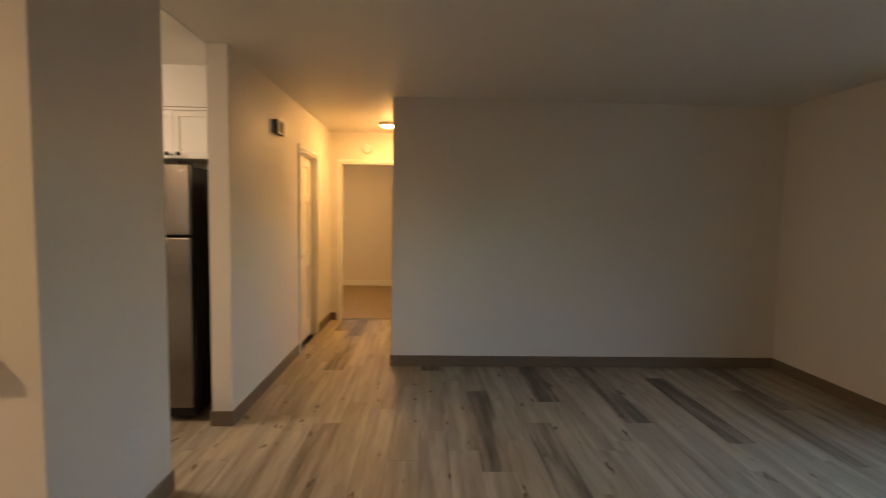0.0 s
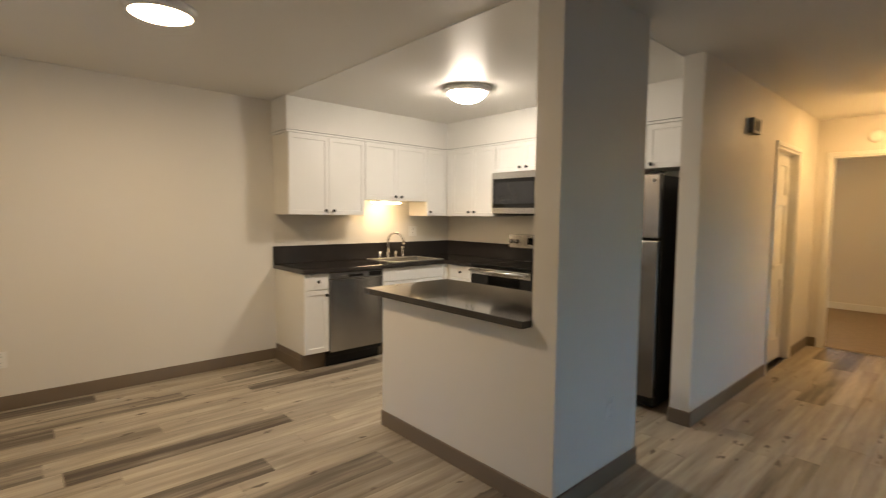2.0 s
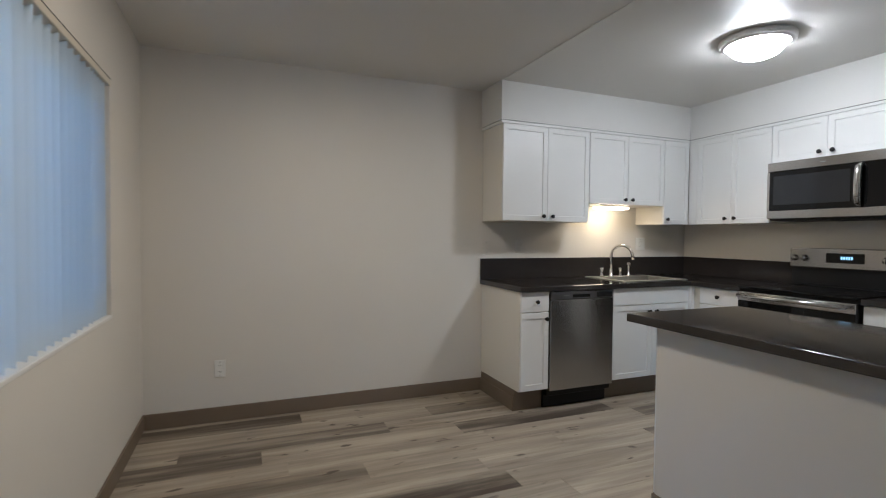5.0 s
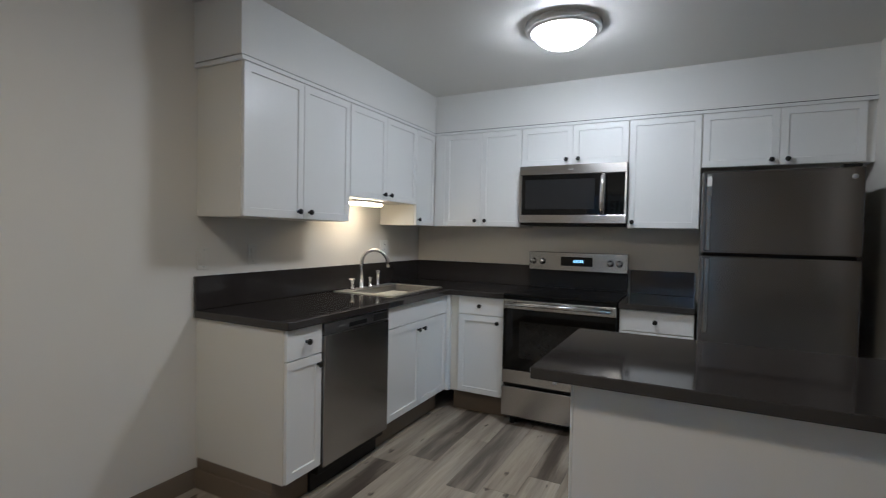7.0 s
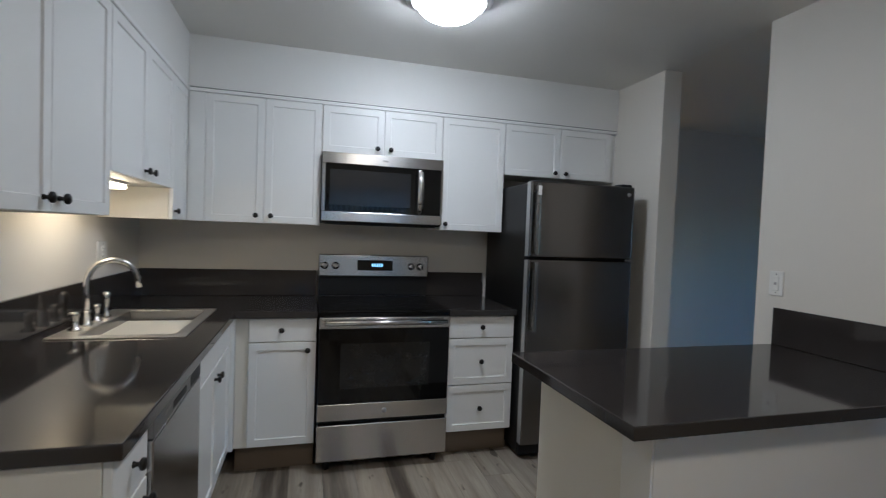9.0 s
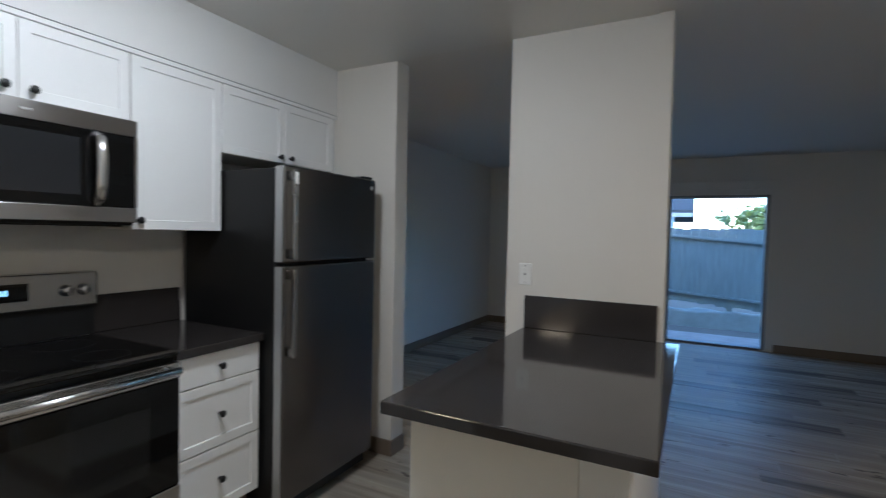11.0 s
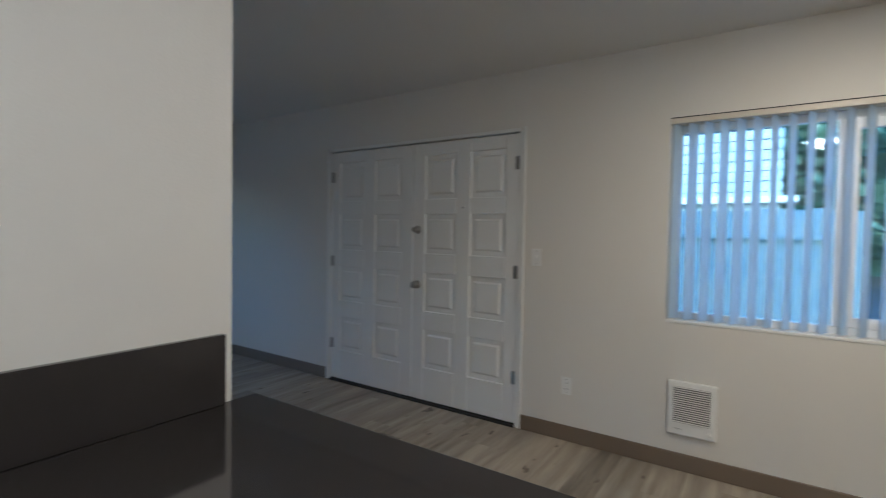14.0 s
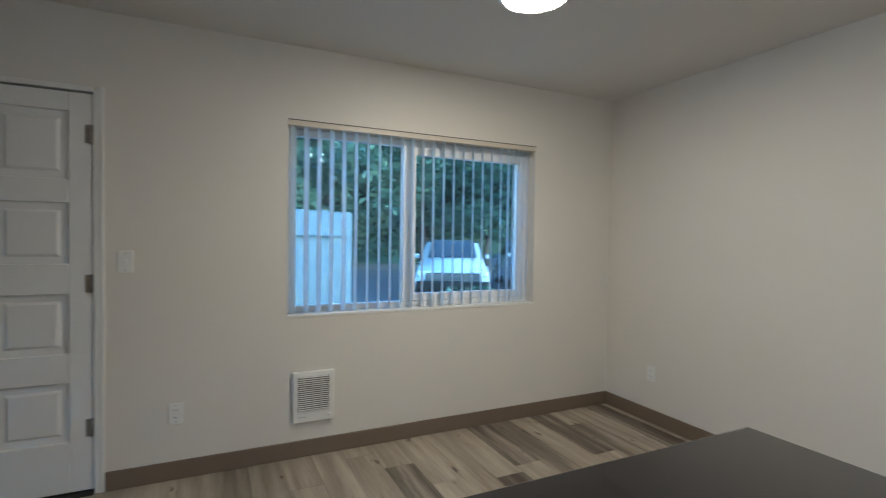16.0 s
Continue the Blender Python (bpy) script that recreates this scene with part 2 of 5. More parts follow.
GLOW_DINING = glowing("dining_lamp_lens", (1.0, 0.79, 0.53), DINING_LAMP)
GLOW_HALL = glowing("hall_lamp_lens", (1.0, 0.63, 0.27), HALL_LAMP)
GLOW_SINK = glowing("sink_lamp_lens", (1.0, 0.74, 0.43), SINK_LAMP)
GLOW_CLOCK = glowing("clock_digits", (0.35, 0.75, 1.0), 0.10)


# ---- building helpers ----
PLACE = {}


def bx(bm, x0, x1, y0, y1, z0, z1, bevel=0.0, seg=1):
    """Add one box with slightly rounded edges to a bmesh."""
    r = bmesh.ops.create_cube(bm, size=1)
    vs = r["verts"]
    x0, x1, y0, y1, z0, z1 = min(x0, x1), max(x0, x1), min(y0, y1), max(y0, y1), min(z0, z1), max(z0, z1)
    bmesh.ops.transform(bm, matrix=Matrix.Translation(((x0 + x1) / 2, (y0 + y1) / 2, (z0 + z1) / 2)) @ Matrix.Diagonal((x1 - x0, y1 - y0, z1 - z0, 1)), verts=vs)
    if bevel:
        es = list({e for v in vs for e in v.link_edges})
        bmesh.ops.bevel(bm, geom=es, offset=bevel, segments=seg, affect="EDGES", profile=0.5)
    return bm


def box(x0, x1, y0, y1, z0, z1, bevel=0.0, seg=1):
    return bx(bmesh.new(), x0, x1, y0, y1, z0, z1, bevel, seg)


def spin(bm, profile, m, n=24):
    """A turned solid: (radius, height) pairs round the local z axis of the pose m."""
    rings = []
    for r, h in profile:
        if r < 1e-6:
            rings.append([bm.verts.new(m @ Vector((0, 0, h)))])
        else:
            rings.append([bm.verts.new(m @ Vector((r * math.cos(2 * math.pi * i / n), r * math.sin(2 * math.pi * i / n), h))) for i in range(n)])
    for a, b in zip(rings, rings[1:]):
        for i in range(n):
            j = (i + 1) % n
            if len(a) == 1 and len(b) > 1:
                bm.faces.new((a[0], b[i], b[j]))
            elif len(b) == 1 and len(a) > 1:
                bm.faces.new((a[i], b[0], a[j]))
            elif len(a) > 1:
                bm.faces.new((a[i], b[i], b[j], a[j]))
    for f in bm.faces:
        f.smooth = True
    bmesh.ops.recalc_face_normals(bm, faces=bm.faces)
    return bm


def tube(bm, pts, r, n=12):
    """A round bar along points, with closed ends; r may be a list of radii."""
    pts = [Vector(p) for p in pts]
    rs = r if isinstance(r, (list, tuple)) else [r] * len(pts)
    rings, side = [], None
    for i, p in enumerate(pts):
        d = (pts[min(i + 1, len(pts) - 1)] - pts[max(i - 1, 0)]).normalized()
        if side is None:
            side = d.orthogonal().normalized()
        side = (side - d * side.dot(d)).normalized()
        up = d.cross(side)
        rings.append([bm.verts.new(p + rs[i] * (side * math.cos(2 * math.pi * k / n) + up * math.sin(2 * math.pi * k / n))) for k in range(n)])
    for a, b in zip(rings, rings[1:]):
        for k in range(n):
            f = bm.faces.new((a[k], a[(k + 1) % n], b[(k + 1) % n], b[k]))
            f.smooth = True
    bm.faces.new(rings[0][::-1])
    bm.faces.new(rings[-1])
    return bm


def thing(name, x, y, z, label, category, group=""):
    ob = new(name)
    ob.empty_display_size = 0.1
    ob.location = (x, y, z)
    PLACE[ob.name] = Vector((x, y, z))
    return tagged(ob, label, category, group)


def part(name, bm, material, parent, label=""):
    """Link a bmesh, given in world metres, as one mesh under a thing or a part."""
    o = PLACE[parent.name] if parent else Vector((0, 0, 0))
    bmesh.ops.translate(bm, verts=bm.verts, vec=-o)
    me = bpy.data.meshes.new(name)
    bm.to_mesh(me)
    bm.free()
    me.materials.append(material)
    ob = new(name, me)
    if parent:
        ob.parent = parent
    PLACE[ob.name] = o
    if label:
        ob["label"] = label
    return ob


def solid(name, bm, material, label, category, group="", kind=""):
    """A thing that is one mesh."""
    return tagged(part(name, bm, material, None), label, category, group, kind)


def built(name, bm, material, label="", category=""):
    return tagged(part(name, bm, material, None), label, category, "", "structure")


def walled(name, axis, a0, a1, u0, u1, z0, z1, holes, label, material=None):
    """A wall of real thickness, a0 to a1 across and u0 to u1 along, with openings (u0, u1, z0, z1) cut through."""
    us = sorted({u0, u1, *(h[0] for h in holes), *(h[1] for h in holes)})
    bm = bmesh.new()
    for p, q in zip(us, us[1:]):
        cuts = sorted((h[2], h[3]) for h in holes if h[0] < (p + q) / 2 < h[1])
        lo = z0
        for c0, c1 in cuts + [(z1, z1)]:
            if c0 > lo + 1e-4:
                if axis == "x":
                    bx(bm, a0, a1, p, q, lo, c0)
                else:
                    bx(bm, p, q, a0, a1, lo, c0)
            lo = c1
    return built(name, bm, material or WALL, label, "wall")


# ---- the shell ----
YS, XE, YN, ZC, ZK = -4.667, 7.836, 0.485, 2.450, 2.4445
T = 0.15

built("floor", box(-T, XE + T, YS - T, 5.55, -0.14, -0.0085), surface("subfloor", (0.25, 0.22, 0.18), 0.8), "dark subfloor below greyed oak vinyl planks", "floor")
FLOOR = bpy.data.objects["floor"]
wall_w = walled("wall_west", "x", -T, 0, YS - T, T, -0.1, ZC, [], "smooth off-white painted wall behind dining area and sink")
walled("wall_south", "y", YS - T, YS, 0, XE + T, -0.1, ZC, [(0.742, 2.508, 0.857, 1.985), (3.425, 5.315, 0.0, 2.045)],
       "off-white painted wall with entry doors and window")
walled("wall_east", "x", XE, XE + T, YS, YN + T, -0.1, ZC, [(-3.245, -0.80, 0.02, 1.965)], "off-white painted wall with sliding patio door")
walled("wall_kitchen", "y", 0, T, 0, 3.14, -0.1, ZC, [], "off-white painted wall behind the range")
walled("wall_hall_west", "x", 3.14, 3.27, -0.80, 2.403, -0.1, ZC, [(0.87, 1.64, 0.0, 2.04)], "off-white wall between refrigerator and hallway")
walled("wall_living_north", "y", YN, YN + T, 4.213, XE, -0.1, ZC, [], "plain off-white living room wall")
walled("wall_hall_east", "x", 4.213, 4.213 + T, YN + T, 2.403, -0.1, ZC, [], "off-white hallway side wall")
walled("wall_hall_end", "y", 2.403, 2.523, 1.2, 5.6, -0.1, ZC, [(3.395, 4.19, 0.0, 2.06)], "off-white wall with open bedroom doorway")
walled("wall_bedroom_north", "y", 5.40, 5.55, 1.2, 5.6, -0.1, ZC, [(1.61, 2.94, 1.25, 2.07)], "off-white bedroom wall")
walled("wall_bedroom_west", "x", 1.05, 1.2, 2.403, 5.55, -0.1, ZC, [], "off-white bedroom wall")
walled("wall_bedroom_east", "x", 5.6, 5.75, 2.403, 5.55, -0.1, ZC, [], "off-white bedroom wall")
walled("wall_stub", "x", 3.122, 3.26, -2.324, -1.543, -0.005, ZC, [], "short off-white wall end standing beside the peninsula")
walled("wall_half", "y", -2.324, -2.20, 1.915, 3.122, -0.005, 0.874, [], "low off-white half wall carrying the peninsula counter")
built("ceiling", box(-T, XE + T, YS - T, 5.55, ZC, ZC + 0.2), CEIL, "matt off-white textured ceiling", "ceiling")
built("ceiling_kitchen", box(0, 3.14, -2.262, 0, ZK, ZC + 0.001, 0.0), KCEIL, "slightly glossy white kitchen ceiling", "ceiling")
built("soffit_sink", box(0, 0.335, -2.268, -0.335, 2.153, ZK + 0.002), SOFFIT, "boxed white soffit above sink cabinets", "soffit")
built("soffit_range", box(0, 3.14, -0.335, 0, 2.153, ZK + 0.002), SOFFIT, "boxed white soffit above range cabinets", "soffit")
built("carpet_bedroom", box(1.2, 5.6, 2.455, 5.40, -0.0085, 0.012, 0.004), CARPET, "beige low pile bedroom carpet", "carpet")
built("trim_carpet_strip", box(3.395, 4.19, 2.425, 2.456, -0.0085, 0.006, 0.002), HINGE, "thin metal strip at carpet edge", "trim")

# crown strip along the cabinet tops
built("trim_sink_cabinets", box(0.300, 0.342, -2.270, -0.342, 2.1265, 2.147, 0.002), CAB, "thin white strip above the cabinets", "trim")
built("trim_range_cabinets", box(0.300, 3.14, -0.342, -0.300, 2.1265, 2.147, 0.002), CAB, "thin white strip above the cabinets", "trim")
built("trim_sink_cabinet_end", box(0.0, 0.2995, -2.270, -2.250, 2.1265, 2.147, 0.002), CAB, "thin white strip above the cabinets", "trim")
# dark strips stand in for the shade line between soffit and crown strip
built("trim_shade_strip_sink", box(0.0, 0.330, -2.262, -0.330, 2.1472, 2.1528), DARKGAP, "dark strip painted in as the shade line under the soffit", "trim")
built("trim_shade_strip_range", box(0.330, 3.14, -0.330, 0.0, 2.1472, 2.1528), DARKGAP, "dark strip painted in as the shade line under the soffit", "trim")

# taupe rubber baseboards
BH, BT = 0.102, 0.011


def baseboard(x0, x1, y0, y1):
    built("baseboard", box(x0, x1, y0, y1, 0.0, BH, 0.003), BASE, "taupe rubber cove baseboard", "baseboard")


baseboard(0, BT, YS + BT, -2.262)
baseboard(0, 3.405, YS, YS + BT)
baseboard(5.335, XE, YS, YS + BT)
baseboard(XE - BT, XE, YS + BT, -3.33)
baseboard(XE - BT, XE, -0.74, YN - BT)
baseboard(4.213, XE, YN - BT, YN)
baseboard(4.213 - BT, 4.213, YN - BT, 2.40)
baseboard(3.27, 3.27 + BT, -0.80, 0.84)
baseboard(3.27, 3.27 + BT, 1.67, 2.388)
baseboard(3.13, 3.27 + BT, -0.80 - BT, -0.80)
baseboard(3.13, 3.14, -0.80, -0.02)
baseboard(3.26, 3.26 + BT, -2.324 - BT, -1.543)
baseboard(3.122, 3.26 + BT, -1.543, -1.543 + BT)
baseboard(1.904, 3.26, -2.324 - BT, -2.324)
baseboard(1.904, 1.915, -2.324, -1.70)
baseboard(3.27, 3.36, 2.403 - BT, 2.403)
built("baseboard", box(1.2, 5.6, 5.385, 5.40, 0.012, 0.115, 0.004), WHITE, "white wooden bedroom baseboard", "baseboard")


# ---- doors ----
def knob_set(parent, x, y, z, facing, name="knob", r=0.027):
    m = Matrix.Translation((x, y, z)) @ facing
    part(name, spin(bmesh.new(), [(0, 0), (0.033, 0), (0.033, 0.006), (0.012, 0.010), (0.011, 0.032), (r, 0.040), (r * 1.04, 0.052), (r * 0.7, 0.064), (0, 0.066)], m, 20), HINGE, parent, "satin nickel knob")


TO_N, TO_S = Matrix.Rotation(radians(-90), 4, "X"), Matrix.Rotation(radians(90), 4, "X")
TO_E, TO_W = Matrix.Rotation(radians(90), 4, "Y"), Matrix.Rotation(radians(-90), 4, "Y")


def panel_door(name, label, x0, x1, y, cols, rows, z0, z1, thick=0.04):
    """A panelled leaf in a south wall, its room face at y; cols and rows are the panel spans."""
    d = thing(name, (x0 + x1) / 2, y, z0, label, "door")
    d["kind"] = "structure"
    bm = bmesh.new()
    xs = [x0] + [v for c in cols for v in c] + [x1]
    for i in range(0, len(xs), 2):
        bx(bm, xs[i], xs[i + 1], y - thick, y, z0, z1, 0.003)
    for c0, c1 in cols:
        zs = [z0] + [v for r in rows for v in r] + [z1]
        for i in range(0, len(zs), 2):
            bx(bm, c0, c1, y - thick, y - 0.0005, zs[i], zs[i + 1], 0.003)
    part("door_frame", bm, WHITE, d)
    for c0, c1 in cols:
        for r0, r1 in rows:
            bm = box(c0, c1, y - thick + 0.006, y - 0.017, r0, r1)
            r = bmesh.ops.create_cube(bm, size=1)
            vs = r["verts"]
            w, h = (c1 - c0) - 0.05, (r1 - r0) - 0.05
            bmesh.ops.transform(bm, matrix=Matrix.Translation(((c0 + c1) / 2, y - 0.016, (r0 + r1) / 2)) @ Matrix.Diagonal((w, 0.018, h, 1)), verts=vs)
            top = [v for v in vs if v.co.y > y - 0.016]
            for v in top:
                v.co.x += 0.024 * (1 if v.co.x < (c0 + c1) / 2 else -1)
                v.co.z += 0.024 * (1 if v.co.z < (r0 + r1) / 2 else -1)
            part("panel", bm, WHITE, d)
    return d


def hinge(parent, x, y, z):
    bm = box(x - 0.024, x + 0.024, y - 0.002, y + 0.003, z - 0.045, z + 0.045, 0.001)
    tube(bm, [(x, y + 0.006, z - 0.046), (x, y + 0.006, z + 0.046)], 0.006, 10)
    part("hinge", bm, HINGE, parent, "satin nickel butt hinge")


ROWS = [(0.277, 0.578), (0.724, 1.025), (1.177, 1.481), (1.600, 1.936)]
yd = YS - 0.006
leaf = panel_door("door_1", "closed white eight panel entry door with knob and deadbolt", 3.452, 4.366, yd, [(3.555, 3.845), (3.965, 4.255)], ROWS, 0.022, 2.031)
for hz in (0.342, 1.077, 1.830):
    hinge(leaf, 3.462, yd, hz)
knob_set(leaf, 4.318, yd, 0.930, TO_N)
part("peephole", spin(bmesh.new(), [(0, 0), (0.009, 0), (0.008, 0.003), (0.004, 0.003), (0, 0.001)], Matrix.Translation((3.905, yd, 1.530)) @ TO_N, 14), HINGE, leaf)
knob_set(leaf, 4.318, yd, 1.362, TO_N, "deadbolt", 0.020)
leaf = panel_door("door_2", "closed white eight panel second leaf beside entry door", 4.372, 5.288, yd, [(4.485, 4.775), (4.895, 5.185)], ROWS, 0.022, 2.031)
for hz in (0.336, 1.075, 1.816):
    hinge(leaf, 5.278, yd, hz)

frm = thing("door_frame_1", 4.37, YS, 0, "white painted door frame round the entry doors", "door frame")
frm["kind"] = "structure"
part("jamb", box(3.425, 3.450, YS - T, YS + 0.006, 0, 2.045, 0.002), WHITE, frm)
part("jamb", box(5.290, 5.315, YS - T, YS + 0.006, 0, 2.045, 0.002), WHITE, frm)
part("head", box(3.450, 5.290, YS - T, YS + 0.006, 2.040, 2.065, 0.002), WHITE, frm)
# unseen backing added behind the leaves: blocks sky light, keeps the head gap dark
part("gap_backing", box(3.451, 5.289, YS - 0.085, YS - 0.049, 1.995, 2.0395), DARKGAP, frm, "dark backing added to keep the head gap black")
part("threshold", box(3.450, 5.290, YS - T, YS + 0.02, -0.006, 0.012, 0.004), DARKGAP, frm, "dark metal threshold")
# near-black strip fills the gap below both leaves
part("bottom_gap_strip", box(3.455, 5.286, YS - 0.035, YS - 0.012, 0.010, 0.024), DARKGAP, frm, "dark strip filling the gap under the doors")
for a, b in ((3.405, 3.4245), (5.3155, 5.335)):
    part("casing", box(a, b, YS, YS + 0.010, 0, 2.07, 0.002), WHITE, frm)

# hallway door in the west wall, closed and set back
hd = thing("door_3", 3.24, 1.36, 0, "closed white panelled hallway door with dark knob", "door")
hd["kind"] = "structure"
bm = bmesh.new()
for a, b in ((0.895, 0.985), (1.205, 1.305), (1.525, 1.615)):
    bx(bm, 3.165, 3.205, a, b, 0.012, 2.015, 0.002)
for a, b in ((0.985, 1.205), (1.305, 1.525)):
    for c, e in ((0.012, 0.22), (0.80, 0.95), (1.52, 1.62), (1.90, 2.015)):
        bx(bm, 3.165, 3.2045, a, b, c, e, 0.002)
part("door_frame", bm, WHITE, hd)
for a, b in ((0.985, 1.205), (1.305, 1.525)):
    for c, e in ((0.22, 0.80), (0.95, 1.52), (1.62, 1.90)):
        part("panel", box(3.17, 3.193, a, b, c, e), WHITE, hd)
knob_set(hd, 3.205, 0.96, 0.96, TO_E)
hf = thing("door_frame_2", 3.2, 1.36, 0, "white painted frame of hallway door", "door frame")
hf["kind"] = "structure"
part("jamb", box(3.14, 3.272, 0.87, 0.894, 0, 2.04), WHITE, hf)
part("jamb", box(3.14, 3.272, 1.616, 1.64, 0, 2.04), WHITE, hf)
part("head", box(3.14, 3.272, 0.894, 1.616, 2.016, 2.04), WHITE, hf)
part("casing", box(3.2705, 3.286, 0.84, 0.875, 0, 2.075, 0.003), WHITE, hf)
part("casing", box(3.2705, 3.286, 1.635, 1.67, 0, 2.075, 0.003), WHITE, hf)
part("casing", box(3.2705, 3.286, 0.875, 1.635, 2.036, 2.075, 0.003), WHITE, hf)

# bedroom doorway with its leaf swung open into the bedroom
bf = thing("door_frame_3", 3.8, 2.46, 0, "white painted frame of bedroom doorway", "door frame")
bf["kind"] = "structure"
part("jamb", box(3.395, 3.415, 2.398, 2.53, 0, 2.06), WHITE, bf)
part("jamb", box(4.17, 4.19, 2.398, 2.53, 0, 2.06), WHITE, bf)
part("head", box(3.415, 4.17, 2.398, 2.53, 2.04, 2.06), WHITE, bf)
part("casing", box(3.355, 3.400, 2.388, 2.4025, 0, 2.10, 0.003), WHITE, bf)
part("casing", box(3.400, 4.20, 2.388, 2.4025, 2.055, 2.10, 0.003), WHITE, bf)
bd = thing("door_4", 4.165, 2.54, 0.02, "white bedroom door standing open", "door")
bd["kind"] = "structure"
bd.rotation_euler = (0, 0, radians(-2))
PLACE[bd.name] = Vector((0, 0, 0))
part("door_frame", box(-0.034, 0.0, 0.0, 0.75, 0.0, 2.01, 0.003), WHITE, bd)
knob_set(bd, -0.034, 0.69, 0.94, TO_W)


# ---- window and blinds in the south wall ----
WX0, WX1, WZ0, WZ1 = 0.742, 2.508, 0.857, 1.985
wy0, wy1 = YS - 0.135, YS - 0.085
win = thing("window_1", 1.625, YS - 0.11, WZ0, "white vinyl sliding window with two clear panes", "window")
win["kind"] = "structure"
fr = 0.045
bm = bmesh.new()
bx(bm, WX0, WX0 + fr, wy0, wy1, WZ0, WZ1, 0.003)
bx(bm, WX1 - fr, WX1, wy0, wy1, WZ0, WZ1, 0.003)
bx(bm, WX0 + fr, WX1 - fr, wy0, wy1, WZ0, WZ0 + fr, 0.003)
bx(bm, WX0 + fr, WX1 - fr, wy0, wy1, WZ1 - fr, WZ1, 0.003)
part("window_frame", bm, VINYL, win)
part("meeting_stile", box(1.665, 1.752, wy0 + 0.004, wy1 + 0.008, WZ0 + fr, WZ1 - fr, 0.004), VINYL, win)
bm = bmesh.new()
sx0, sx1 = WX0 + fr, 1.668
bx(bm, sx0, sx0 + 0.055, wy0 + 0.012, wy1 + 0.006, WZ0 + fr, WZ1 - fr, 0.003)
bx(bm, sx0 + 0.055, sx1, wy0 + 0.012, wy1 + 0.006, WZ0 + fr, WZ0 + fr + 0.05, 0.003)
bx(bm, sx0 + 0.055, sx1, wy0 + 0.012, wy1 + 0.006, WZ1 - fr - 0.05, WZ1 - fr, 0.003)
part("sash", bm, VINYL, win)
for a, b in ((sx0 + 0.05, 1.67), (1.748, WX1 - fr + 0.004)):
    g = part("pane", box(a, b, wy0 + 0.022, wy0 + 0.027, WZ0 + fr - 0.004, WZ1 - fr + 0.004), GLASS, win, "clear glass pane")
    g.visible_shadow = False
part("latch", box(1.70, 1.715, wy1 + 0.008, wy1 + 0.02, 1.38, 1.46, 0.003), VINYL, win)
built("window_sill", box(WX0, WX1, YS - 0.085, YS + 0.004, WZ0 - 0.012, WZ0 + 0.006, 0.003), WHITE, "white painted window sill", "sill")

rail = thing("vertical_blind", 1.625, YS - 0.04, WZ0, "white vertical blind with narrow translucent vanes, half open", "blind")
part("headrail", box(WX0 - 0.004, WX1 + 0.004, YS - 0.075, YS + 0.006, 1.983, 2.015, 0.003), surface("cream_headrail", (0.62, 0.56, 0.46), 0.4), rail, "cream headrail")


# thin dark strip drawn in as the shadow line over the headrail
part("top_shade_line", box(WX0 - 0.002, WX1 + 0.002, YS + 0.0005, YS + 0.004, 2.0152, 2.020), DARKGAP, rail, "dark strip painting the shadow line above the headrail")


def vane(parent, x, y, turn, z0, z1, w=0.088):
    bm = bmesh.new()
    n = 4
    rows = []
    for k in range(n + 1):
        s = k / n - 0.5
        rows.append((s * w, 0.006 * (1 - 4 * s * s)))
    m = Matrix.Translation((x, y, 0)) @ Matrix.Rotation(radians(turn), 4, "Z")
    for off in (0, 0.0012):
        vs = [[bm.verts.new(m @ Vector((p, q + off, z))) for p, q in rows] for z in (z0, z1)]
        for k in range(n):
            f = bm.faces.new((vs[0][k], vs[0][k + 1], vs[1][k + 1], vs[1][k]) if off else (vs[1][k], vs[1][k + 1], vs[0][k + 1], vs[0][k]))
            f.smooth = True
    part("vane", bm, VANE, parent)


rng = random.Random(4)
x = WX1 - 0.035
while x > 0.99:
    vane(rail, x, YS - 0.038, 62 + rng.uniform(-4, 4), WZ0 + 0.012, 1.983, 0.080)
    x -= 0.0765
for k in range(5):
    vane(rail, 0.955 - 0.042 * k, YS - 0.038, 52 + rng.uniform(-3, 3), WZ0 + 0.012, 1.983, 0.080)


# ---- sliding patio door in the east wall, one panel slid open ----
sl = thing("sliding_door", XE + 0.07, -2.0, 0.0, "grey aluminium sliding glass patio door, slid half open", "sliding door")
sl["kind"] = "structure"
bm = bmesh.new()
bx(bm, XE + 0.02, XE + 0.13, -3.245, -3.205, 0.02, 1.965, 0.003)
bx(bm, XE + 0.02, XE + 0.13, -0.84, -0.80, 0.02, 1.965, 0.003)
bx(bm, XE + 0.02, XE + 0.13, -3.205, -0.84, 1.93, 1.965, 0.003)
bx(bm, XE + 0.0, XE + 0.14, -3.205, -0.84, 0.006, 0.034, 0.003)
part("door_frame", bm, ALU, sl)
